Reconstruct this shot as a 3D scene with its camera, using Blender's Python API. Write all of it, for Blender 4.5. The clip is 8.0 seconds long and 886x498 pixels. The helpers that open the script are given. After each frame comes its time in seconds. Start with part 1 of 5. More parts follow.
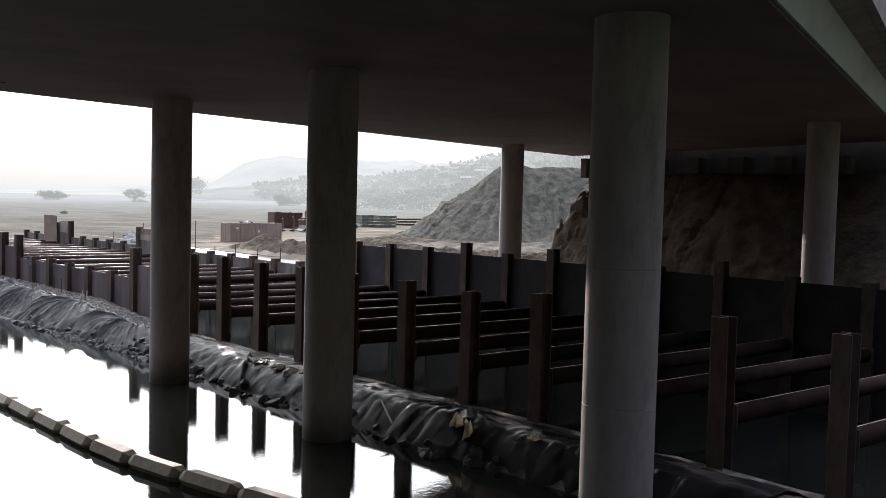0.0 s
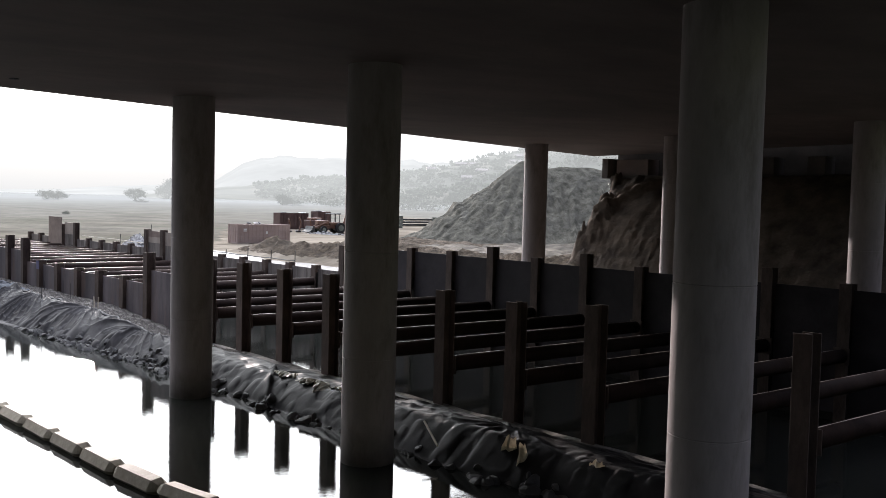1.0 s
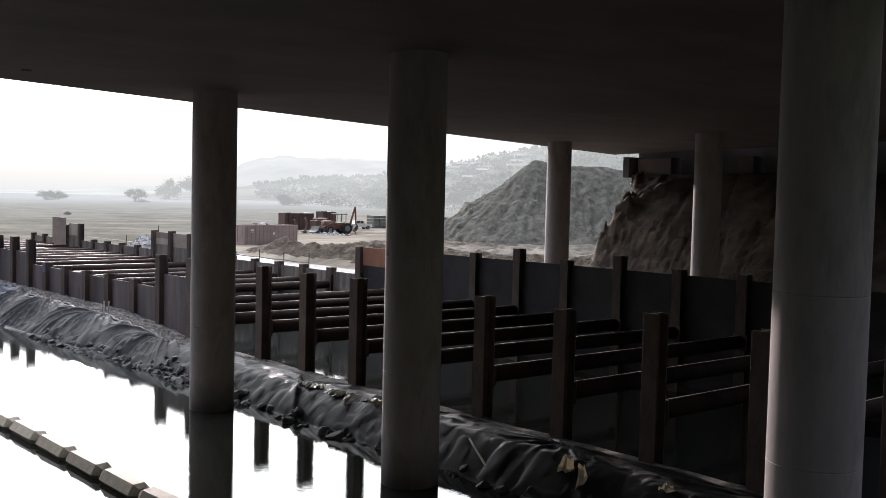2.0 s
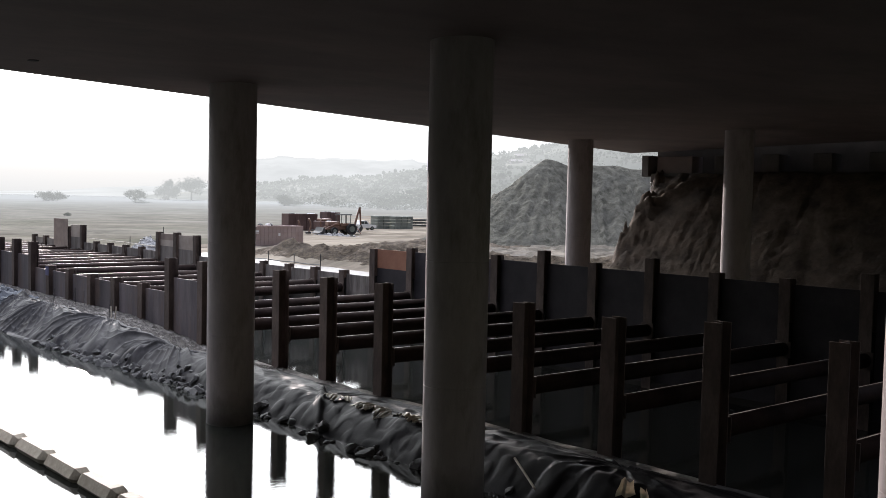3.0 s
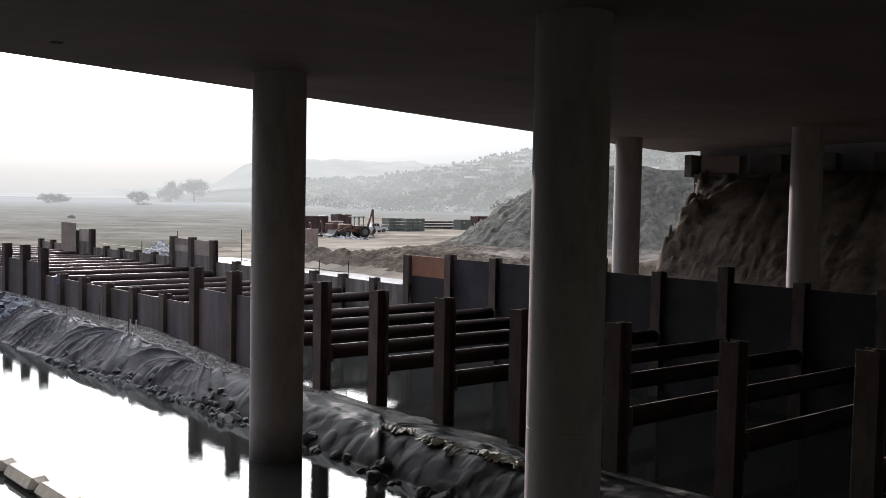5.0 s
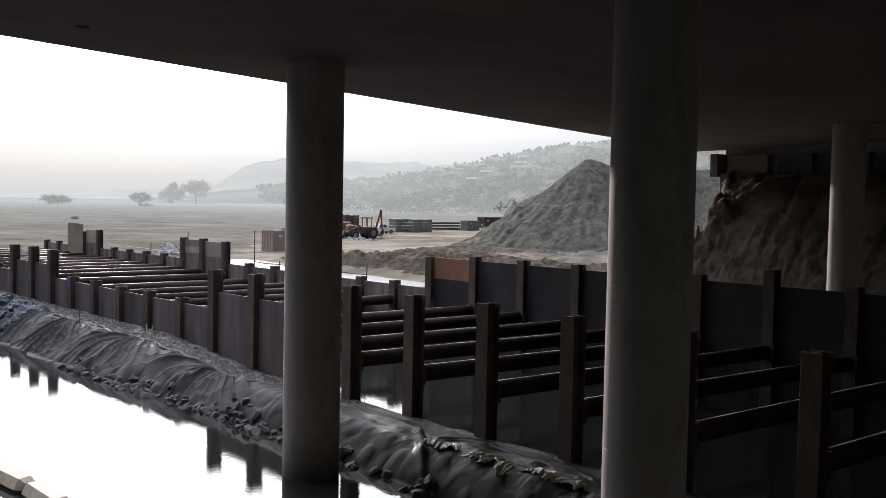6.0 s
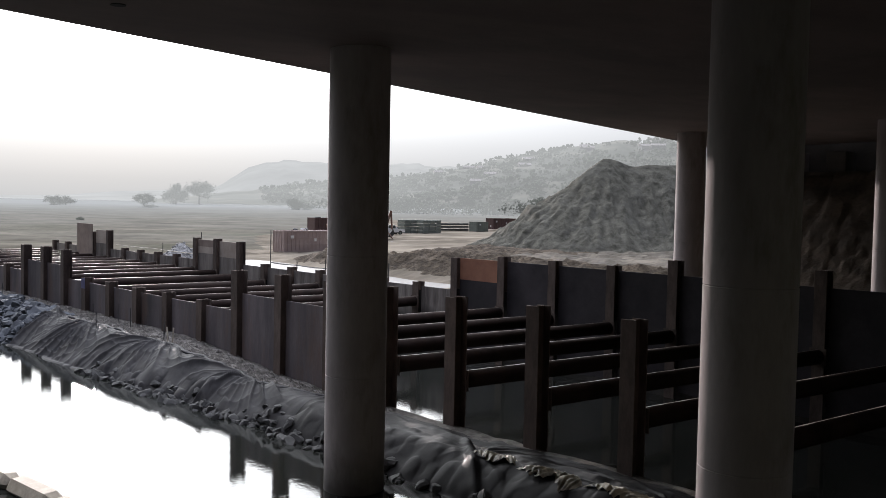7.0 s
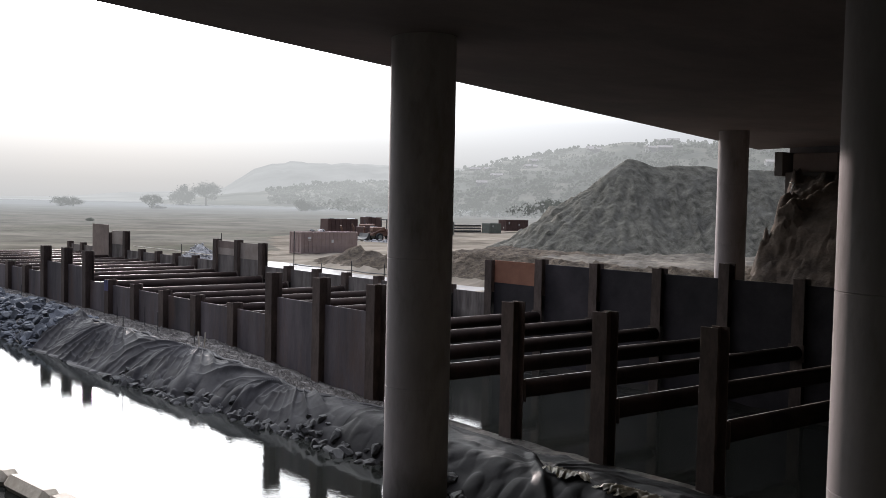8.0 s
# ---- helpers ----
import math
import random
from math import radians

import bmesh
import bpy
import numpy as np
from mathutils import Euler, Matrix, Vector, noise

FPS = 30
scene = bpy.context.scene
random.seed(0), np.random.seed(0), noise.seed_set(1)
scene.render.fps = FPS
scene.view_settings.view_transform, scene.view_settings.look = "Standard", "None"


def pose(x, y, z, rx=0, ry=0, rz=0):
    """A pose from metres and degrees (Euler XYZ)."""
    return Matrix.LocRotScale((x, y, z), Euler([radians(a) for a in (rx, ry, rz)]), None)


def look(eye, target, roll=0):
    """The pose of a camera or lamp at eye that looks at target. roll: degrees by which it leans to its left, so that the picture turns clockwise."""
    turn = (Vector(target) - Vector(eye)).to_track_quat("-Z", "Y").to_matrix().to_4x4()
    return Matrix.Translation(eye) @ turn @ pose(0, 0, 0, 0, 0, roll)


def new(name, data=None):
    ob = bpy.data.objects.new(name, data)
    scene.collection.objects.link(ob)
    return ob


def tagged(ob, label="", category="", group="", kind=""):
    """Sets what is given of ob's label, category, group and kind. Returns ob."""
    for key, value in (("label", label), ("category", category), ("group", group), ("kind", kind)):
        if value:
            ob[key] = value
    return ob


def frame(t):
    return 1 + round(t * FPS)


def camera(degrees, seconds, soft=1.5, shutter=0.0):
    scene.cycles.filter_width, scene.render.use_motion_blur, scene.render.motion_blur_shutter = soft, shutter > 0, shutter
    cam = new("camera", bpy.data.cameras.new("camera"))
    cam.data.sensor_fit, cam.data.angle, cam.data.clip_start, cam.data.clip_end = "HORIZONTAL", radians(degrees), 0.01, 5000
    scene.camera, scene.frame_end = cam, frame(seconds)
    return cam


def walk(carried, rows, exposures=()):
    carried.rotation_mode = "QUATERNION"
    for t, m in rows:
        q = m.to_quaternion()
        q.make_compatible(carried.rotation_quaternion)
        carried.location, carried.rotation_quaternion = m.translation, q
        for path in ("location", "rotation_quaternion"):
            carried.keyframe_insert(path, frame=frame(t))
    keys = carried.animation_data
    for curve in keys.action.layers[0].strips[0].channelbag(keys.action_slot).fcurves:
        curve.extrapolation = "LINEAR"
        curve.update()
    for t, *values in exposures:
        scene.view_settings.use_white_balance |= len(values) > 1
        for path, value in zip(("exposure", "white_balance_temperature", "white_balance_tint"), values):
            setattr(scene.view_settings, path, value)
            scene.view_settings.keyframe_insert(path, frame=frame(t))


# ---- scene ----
cam = camera(49.52, 8.0, soft=0.85)
PATH = [
    (0.0, -0.084, 0.011, 8.114, 48.229, -2.864, 1.488),
    (0.5, -1.473, 0.225, 8.191, 48.216, -2.885, 1.474),
    (1.0, -2.875, 0.419, 8.253, 48.214, -2.900, 1.455),
    (1.5, -4.222, 0.630, 8.246, 48.214, -2.913, 1.423),
    (3.0, -8.035, 1.458, 8.182, 48.118, -2.893, 1.269),
    (3.5, -9.238, 1.782, 8.196, 48.110, -2.884, 1.221),
    (4.0, -10.375, 2.058, 8.221, 48.124, -2.869, 1.176),
    (4.5, -11.536, 2.313, 8.248, 48.164, -2.855, 1.146),
    (6.0, -15.121, 2.822, 8.162, 48.250, -2.774, 1.133),
    (6.5, -16.259, 2.959, 8.067, 48.305, -2.728, 1.142),
    (7.0, -17.408, 2.994, 7.961, 48.387, -2.677, 1.162),
    (7.5, -18.574, 2.973, 7.904, 48.524, -2.629, 1.202),
    (8.0, -19.765, 2.905, 7.862, 48.694, -2.588, 1.254),
]
walk(cam, [(t, pose(x, y, z, 90 + pitch, 0, yaw) @ pose(0, 0, 0, 0, 0, roll)) for t, x, y, z, yaw, pitch, roll in PATH],
     exposures=[(0.0, 0.48, 6500, 22), (4.0, 0.40, 6500, 22), (8.0, -0.05, 6500, 22)])

# ---- world and sun ----
SUN_AZ, SUN_EL = radians(158.8), radians(10.2)      # azimuth counted from +x towards +y
world = bpy.data.worlds.new("misty_morning")
scene.world = world
world.use_nodes = True
wn, wl = world.node_tree.nodes, world.node_tree.links
sky = wn.new("ShaderNodeTexSky")
sky.sky_type = "NISHITA"
sky.sun_disc = False
sky.sun_elevation = SUN_EL
sky.sun_rotation = radians(90) - SUN_AZ
sky.dust_density = 4.0
sky.air_density = 1.0
wgeo = wn.new("ShaderNodeTexCoord")


def wmath(op, a, b):
    nd = wn.new("ShaderNodeMath")
    nd.operation = op
    for i, v in enumerate((a, b)):
        if isinstance(v, (int, float)):
            nd.inputs[i].default_value = v
        else:
            wl.new(v, nd.inputs[i])
    return nd.outputs[0]


# mist glow: strong round the veiled sun, weak and bluish on the far side of the sky
sun_dir = Vector((math.cos(SUN_AZ) * math.cos(SUN_EL), math.sin(SUN_AZ) * math.cos(SUN_EL), math.sin(SUN_EL)))
wdot = wn.new("ShaderNodeVectorMath")
wdot.operation = "DOT_PRODUCT"
wl.new(wgeo.outputs["Generated"], wdot.inputs[0])
wdot.inputs[1].default_value = sun_dir
wc = wmath("MAXIMUM", wmath("MULTIPLY_ADD", wdot.outputs["Value"], 0.5), 0.0)
wc.node.inputs[0].links[0].from_node.inputs[2].default_value = 0.5
wsep = wn.new("ShaderNodeSeparateXYZ")
wl.new(wgeo.outputs["Generated"], wsep.inputs[0])
MIST_BASE, MIST_ZENITH, MIST_WIDE, MIST_GLOW = 1.4, 110.0, 6.6, 62.0
wlum = wmath("ADD", wmath("ADD", wmath("MULTIPLY", wmath("POWER", wc, 12.0), MIST_GLOW), wmath("MULTIPLY", wmath("POWER", wc, 4.0), MIST_WIDE)), MIST_BASE)
overhead = wmath("MULTIPLY", wmath("POWER", wmath("MAXIMUM", wsep.outputs["Z"], 0.0), 4.0), wmath("POWER", wc, 2.0))
wlum = wmath("ADD", wlum, wmath("MULTIPLY", overhead, MIST_ZENITH))
wramp = wn.new("ShaderNodeValToRGB")               # thick grey mist on the horizon gives way to the glow above
wramp.color_ramp.elements[0].position, wramp.color_ramp.elements[0].color = 0.0, (0, 0, 0, 1)
wramp.color_ramp.elements[1].position, wramp.color_ramp.elements[1].color = 0.20, (1, 1, 1, 1)
for where, much in ((0.02, 0.010), (0.04, 0.032), (0.06, 0.065), (0.085, 0.13), (0.14, 0.55)):
    wramp.color_ramp.elements.new(where).color = (much, much, much, 1)
wl.new(wsep.outputs["Z"], wramp.inputs[0])
HORIZON = 6.5
wup = wmath("MULTIPLY", wlum, wramp.outputs[0])
wdown = wmath("MULTIPLY", wmath("SUBTRACT", 1.0, wramp.outputs[0]), wmath("MULTIPLY", wc, HORIZON))
wtint = wn.new("ShaderNodeMixRGB")
wtint.inputs["Color1"].default_value = (0.52, 0.66, 1.0, 1)
wtint.inputs["Color2"].default_value = (0.908, 1.0, 0.956, 1)
wl.new(wc, wtint.inputs["Fac"])
wscale = wn.new("ShaderNodeVectorMath")
wscale.operation = "SCALE"
wl.new(wtint.outputs[0], wscale.inputs[0])
wl.new(wmath("ADD", wup, wdown), wscale.inputs["Scale"])
wmix = wn.new("ShaderNodeMixRGB")
wmix.inputs["Fac"].default_value = 0.985
wl.new(sky.outputs[0], wmix.inputs["Color1"])
wl.new(wscale.outputs[0], wmix.inputs["Color2"])
wl.new(wmix.outputs[0], wn["Background"].inputs["Color"])
wn["Background"].inputs["Strength"].default_value = 0.1

sun_data = bpy.data.lights.new("sun", "SUN")
sun_data.energy, sun_data.angle, sun_data.color = 3.2, radians(1.0), (1.0, 0.93, 0.84)
sun = new("sun", sun_data)
sun_way = Vector((math.cos(SUN_AZ) * math.cos(SUN_EL), math.sin(SUN_AZ) * math.cos(SUN_EL), math.sin(SUN_EL)))
sun.matrix_world = look(sun_way * 300, (0, 0, 0))


# ---- materials ----
def nodes_of(name):
    m = bpy.data.materials.new(name)
    m.use_nodes = True
    return m, m.node_tree.nodes, m.node_tree.links, m.node_tree.nodes["Principled BSDF"]


def surface(name, dark, light, scale=1.0, rough=0.8, rough_var=0.15, bump=0.3, fine=14.0, metal=0.0, vary=0.25,
            third=None, third_scale=0.25, third_amount=0.5, stretch=(1, 1, 1), depth=0.02, sheen=0.5):
    """Two-scale mottled surface: large patches, fine grain, stains in a third colour, and relief."""
    m, n, l, b = nodes_of(name)
    tc = n.new("ShaderNodeTexCoord")
    mp = n.new("ShaderNodeMapping")
    mp.inputs["Scale"].default_value = stretch
    l.new(tc.outputs["Object"], mp.inputs[0])
    big = n.new("ShaderNodeTexNoise")
    big.inputs["Scale"].default_value, big.inputs["Detail"].default_value = scale, 6
    big.inputs["Roughness"].default_value = 0.62
    l.new(mp.outputs[0], big.inputs["Vector"])
    ramp = n.new("ShaderNodeValToRGB")
    ramp.color_ramp.elements[0].position, ramp.color_ramp.elements[0].color = 0.32, (*dark, 1)
    ramp.color_ramp.elements[1].position, ramp.color_ramp.elements[1].color = 0.68, (*light, 1)
    l.new(big.outputs["Fac"], ramp.inputs[0])
    grain = n.new("ShaderNodeTexNoise")
    grain.inputs["Scale"].default_value, grain.inputs["Detail"].default_value = fine, 4
    l.new(mp.outputs[0], grain.inputs["Vector"])
    colour = ramp.outputs[0]
    if third:
        st = n.new("ShaderNodeTexNoise")
        st.inputs["Scale"].default_value, st.inputs["Detail"].default_value = third_scale, 8
        st.inputs["Roughness"].default_value = 0.7
        l.new(mp.outputs[0], st.inputs["Vector"])
        sr = n.new("ShaderNodeMapRange")
        sr.inputs["From Min"].default_value, sr.inputs["From Max"].default_value = 0.5, 0.68
        sr.inputs["To Max"].default_value = third_amount
        l.new(st.outputs["Fac"], sr.inputs["Value"])
        mx = n.new("ShaderNodeMixRGB")
        mx.inputs["Color2"].default_value = (*third, 1)
        l.new(sr.outputs[0], mx.inputs["Fac"])
        l.new(colour, mx.inputs["Color1"])
        colour = mx.outputs[0]
    info = n.new("ShaderNodeObjectInfo")
    add = n.new("ShaderNodeMath")
    add.operation = "ADD"
    l.new(grain.outputs["Fac"], add.inputs[0])
    l.new(info.outputs["Random"], add.inputs[1])
    vr = n.new("ShaderNodeMapRange")
    vr.inputs["From Max"].default_value = 2.0
    vr.inputs["To Min"].default_value, vr.inputs["To Max"].default_value = 1 - vary, 1 + vary
    l.new(add.outputs[0], vr.inputs["Value"])
    mul = n.new("ShaderNodeMixRGB")
    mul.blend_type = "MULTIPLY"
    mul.inputs["Fac"].default_value = 1.0
    l.new(colour, mul.inputs["Color1"])
    l.new(vr.outputs[0], mul.inputs["Color2"])
    l.new(mul.outputs[0], b.inputs["Base Color"])
    rr = n.new("ShaderNodeMapRange")
    rr.inputs["To Min"].default_value, rr.inputs["To Max"].default_value = max(0.05, rough - rough_var), min(1, rough + rough_var)
    l.new(big.outputs["Fac"], rr.inputs["Value"])
    l.new(rr.outputs[0], b.inputs["Roughness"])
    b.inputs["Metallic"].default_value = metal
    b.inputs["Specular IOR Level"].default_value = sheen
    if bump:
        hs = n.new("ShaderNodeMath")
        hs.operation = "MULTIPLY_ADD"
        l.new(grain.outputs["Fac"], hs.inputs[0])
        hs.inputs[1].default_value = 0.4
        l.new(big.outputs["Fac"], hs.inputs[2])
        bp = n.new("ShaderNodeBump")
        bp.inputs["Strength"].default_value, bp.inputs["Distance"].default_value = bump, depth
        l.new(hs.outputs[0], bp.inputs["Height"])
        l.new(bp.outputs[0], b.inputs["Normal"])
    return m


CONCRETE = surface("concrete", (0.25, 0.217, 0.217), (0.37, 0.323, 0.32), 0.9, 0.8, 0.1, 0.3, 12, vary=0.16,
                   third=(0.13, 0.11, 0.092), third_scale=0.8, third_amount=0.7, stretch=(1, 1, 0.3))
STAINED = surface("waterline_concrete", (0.25, 0.217, 0.217), (0.37, 0.323, 0.32), 0.9, 0.8, 0.1, 0.3, 12, vary=0.16,
                  third=(0.13, 0.11, 0.092), third_scale=0.8, third_amount=0.7, stretch=(1, 1, 0.3))


def darken_foot(m, level, reach):
    """Darkens the colour below a level, with an uneven edge."""
    n, l = m.node_tree.nodes, m.node_tree.links
    b = n["Principled BSDF"]
    under = b.inputs["Base Color"].links[0].from_socket
    tc = n.new("ShaderNodeTexCoord")
    sp = n.new("ShaderNodeSeparateXYZ")
    l.new(tc.outputs["Object"], sp.inputs[0])
    no = n.new("ShaderNodeTexNoise")
    no.inputs["Scale"].default_value, no.inputs["Detail"].default_value = 1.6, 5
    l.new(tc.outputs["Object"], no.inputs["Vector"])
    ad = n.new("ShaderNodeMath")
    ad.operation = "MULTIPLY_ADD"
    ad.inputs[1].default_value = 0.9
    l.new(no.outputs["Fac"], ad.inputs[0])
    l.new(sp.outputs["Z"], ad.inputs[2])
    mr = n.new("ShaderNodeMapRange")
    mr.inputs["From Min"].default_value, mr.inputs["From Max"].default_value = level + 0.45, level + 0.45 + reach
    mr.inputs["To Min"].default_value, mr.inputs["To Max"].default_value = 0.88, 0.0
    l.new(ad.outputs[0], mr.inputs["Value"])
    mx = n.new("ShaderNodeMixRGB")
    mx.inputs["Color2"].default_value = (0.03, 0.027, 0.023, 1)
    l.new(mr.outputs[0], mx.inputs["Fac"])
    l.new(under, mx.inputs["Color1"])
    l.new(mx.outputs[0], b.inputs["Base Color"])


# dark wet stain creeping up the columns from the waterline
darken_foot(STAINED, 1.5, 1.3)
# lightened concrete stands in for skylight on the girder sides
LITCON = surface("skylit_concrete", (0.50, 0.51, 0.53), (0.64, 0.65, 0.66), 0.5, 0.7, 0.1, 0.1, 9, vary=0.06,
                 third=(0.33, 0.32, 0.31), third_scale=0.4, third_amount=0.4, stretch=(1, 0.4, 1))
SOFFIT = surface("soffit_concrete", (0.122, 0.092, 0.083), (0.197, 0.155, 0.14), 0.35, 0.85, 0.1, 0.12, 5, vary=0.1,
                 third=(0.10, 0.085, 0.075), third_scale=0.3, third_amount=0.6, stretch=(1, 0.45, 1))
RUST = surface("rusted_steel", (0.042, 0.031, 0.028), (0.126, 0.094, 0.080), 1.6, 0.8, 0.12, 0.4, 22, vary=0.35,
               third=(0.16, 0.125, 0.107), third_scale=1.1, third_amount=0.6, sheen=0.2, stretch=(1, 1, 0.4))
PLATE = surface("steel_plate", (0.056, 0.049, 0.054), (0.168, 0.142, 0.148), 0.8, 0.7, 0.15, 0.25, 18, vary=0.4,
                third=(0.14, 0.09, 0.07), third_scale=1.1, third_amount=0.7, sheen=0.3, stretch=(1, 1, 0.2))
BACKPLATE = surface("weathered_grey_plate", (0.13, 0.112, 0.104), (0.30, 0.265, 0.242), 1.0, 0.75, 0.12, 0.25, 16, vary=0.3,
                    third=(0.05, 0.04, 0.036), third_scale=1.4, third_amount=0.75, sheen=0.2, stretch=(1, 1, 0.14))
# darker copy of the steel plate, with the deck's shade painted in
SHADEPLATE = surface("shaded_steel_plate", (0.017, 0.015, 0.0175), (0.046, 0.0385, 0.0435), 0.8, 0.7, 0.15, 0.25, 18, vary=0.4, sheen=0.3)
# back plates turn darker towards the bottom
darken_foot(BACKPLATE, 0.9, 1.0)
ORANGE = surface("orange_rust_board", (0.22, 0.09, 0.055), (0.33, 0.15, 0.09), 0.8, 0.8, 0.1, 0.2, 20, vary=0.15)
DULLBOARD = surface("dull_brown_board", (0.17, 0.125, 0.105), (0.28, 0.215, 0.185), 0.8, 0.8, 0.1, 0.2, 20, vary=0.15)
PALEBOARD = surface("pale_board", (0.30, 0.24, 0.20), (0.45, 0.38, 0.33), 0.8, 0.8, 0.1, 0.2, 20, vary=0.15)
PIPE = surface("strut_pipe_steel", (0.020, 0.0143, 0.0135), (0.049, 0.0355, 0.0315), 0.8, 0.55, 0.06, 0.08, 18, vary=0.25,
               third=(0.058, 0.035, 0.027), third_scale=0.7, third_amount=0.6, sheen=0.02)
# pale colour for the highlight painted on the strut crowns
GLINT = surface("crown_glint", (0.20, 0.165, 0.15), (0.38, 0.32, 0.29), 2.5, 0.45, 0.1, 0.1, 20, vary=0.2, sheen=0.2, stretch=(1, 0.3, 1))
SAND = surface("sandy_ground", (0.115, 0.10, 0.08), (0.29, 0.253, 0.205), 0.22, 0.9, 0.08, 0.8, 2.2, vary=0.25,
               third=(0.10, 0.085, 0.07), third_scale=0.09, third_amount=0.8, depth=0.12, sheen=0.0, stretch=(1, 0.35, 1))
BANK = surface("bank_gravel", (0.085, 0.078, 0.073), (0.23, 0.213, 0.196), 2.6, 0.95, 0.04, 1.0, 11, vary=0.4,
               third=(0.055, 0.048, 0.04), third_scale=0.8, third_amount=0.7, depth=0.12, sheen=0.1)
MUD = surface("wet_pit_mud", (0.010, 0.009, 0.008), (0.024, 0.021, 0.019), 0.5, 0.8, 0.15, 0.6, 6, vary=0.2, depth=0.06, sheen=0.04)
MOUND = surface("stockpile_soil", (0.054, 0.052, 0.042), (0.145, 0.138, 0.114), 1.3, 0.95, 0.04, 0.7, 8.0, vary=0.35,
                third=(0.09, 0.088, 0.078), third_scale=0.3, third_amount=0.7, depth=0.35, sheen=0.1)
SPOIL = surface("spoil_clods", (0.032, 0.026, 0.020), (0.115, 0.092, 0.070), 1.6, 0.95, 0.04, 1.0, 5.0, vary=0.45,
                third=(0.045, 0.038, 0.032), third_scale=0.7, third_amount=0.8, depth=0.3, sheen=0.05)
TERRACE = surface("wet_tracked_fill", (0.033, 0.028, 0.022), (0.17, 0.148, 0.12), 0.55, 0.75, 0.15, 1.0, 3.5, vary=0.35,
                  third=(0.09, 0.08, 0.07), third_scale=0.25, third_amount=0.8, depth=0.3, stretch=(1, 0.5, 1), sheen=0.06)
CUT = surface("cut_slope_soil", (0.043, 0.034, 0.028), (0.135, 0.107, 0.085), 0.55, 0.95, 0.04, 0.8, 3.0, vary=0.2,
              third=(0.055, 0.046, 0.04), third_scale=0.3, third_amount=0.8, depth=0.25, sheen=0.1)
FIELD = surface("marsh_grass", (0.072, 0.066, 0.053), (0.17, 0.155, 0.125), 0.09, 0.95, 0.04, 0.35, 0.9, vary=0.4,
                third=(0.085, 0.09, 0.064), third_scale=0.025, third_amount=0.8, depth=0.5, sheen=0.0)


def far_field_haze(m, start, end, pale):
    """Haze painted into the grass colour: paler further out, in patches."""
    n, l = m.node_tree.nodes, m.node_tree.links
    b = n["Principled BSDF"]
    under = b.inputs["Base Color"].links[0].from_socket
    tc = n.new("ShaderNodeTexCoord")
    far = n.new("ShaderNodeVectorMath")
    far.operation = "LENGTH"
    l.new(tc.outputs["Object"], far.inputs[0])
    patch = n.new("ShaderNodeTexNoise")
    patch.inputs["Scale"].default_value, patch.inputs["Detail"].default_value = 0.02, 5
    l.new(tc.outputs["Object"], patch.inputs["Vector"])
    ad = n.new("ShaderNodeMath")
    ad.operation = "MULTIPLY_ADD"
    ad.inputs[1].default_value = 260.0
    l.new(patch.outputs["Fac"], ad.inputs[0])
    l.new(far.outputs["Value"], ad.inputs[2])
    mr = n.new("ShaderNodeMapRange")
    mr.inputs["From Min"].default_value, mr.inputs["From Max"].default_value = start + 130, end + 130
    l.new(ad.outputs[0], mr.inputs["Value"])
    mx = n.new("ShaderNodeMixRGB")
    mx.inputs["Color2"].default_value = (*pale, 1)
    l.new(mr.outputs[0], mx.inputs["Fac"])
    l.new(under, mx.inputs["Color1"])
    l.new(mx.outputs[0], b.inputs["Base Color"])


far_field_haze(FIELD, 120, 800, (0.275, 0.28, 0.26))
FIELD.node_tree.nodes["Principled BSDF"].inputs["Sheen Weight"].default_value = 0.02      # a touch of sheen lifts the far field towards the haze
TARP = surface("black_plastic_sheet", (0.0225, 0.0215, 0.023), (0.055, 0.0525, 0.055), 0.9, 0.58, 0.08, 0.3, 7, vary=0.15,
               third=(0.085, 0.077, 0.068), third_scale=0.8, third_amount=0.3, depth=0.03, sheen=0.09)
# darker copy of the sheet, deck shade put into its colour
SHADESHEET = surface("shaded_black_sheet", (0.0085, 0.0078, 0.0083), (0.022, 0.0203, 0.0212), 0.9, 0.5, 0.08, 0.3, 7, vary=0.15,
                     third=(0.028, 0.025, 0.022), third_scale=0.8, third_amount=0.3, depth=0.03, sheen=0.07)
ROCK = surface("riprap_stone", (0.036, 0.041, 0.05), (0.105, 0.113, 0.128), 1.6, 0.85, 0.1, 0.5, 9, vary=0.45, depth=0.04)
DARKROCK = surface("dark_wet_stone", (0.016, 0.0155, 0.016), (0.05, 0.048, 0.048), 1.6, 0.75, 0.15, 0.5, 9, vary=0.4, depth=0.04)
BOOM = surface("boom_fabric", (0.27, 0.222, 0.165), (0.47, 0.40, 0.31), 1.5, 0.7, 0.1, 0.3, 12, vary=0.15,
               third=(0.12, 0.10, 0.08), third_scale=1.2, third_amount=0.6)
# dark colour paints in the deep shadow under the deck end
SHADECON = surface("shaded_abutment_concrete", (0.05, 0.044, 0.04), (0.10, 0.088, 0.08), 0.5, 0.9, 0.08, 0.2, 6, vary=0.15)
CONTAINER = surface("faded_red_steel", (0.34, 0.255, 0.235), (0.44, 0.35, 0.33), 0.5, 0.7, 0.1, 0.15, 9, vary=0.1)
DARKRED = surface("dark_red_steel", (0.085, 0.048, 0.043), (0.15, 0.092, 0.082), 0.5, 0.7, 0.1, 0.15, 9, vary=0.2)
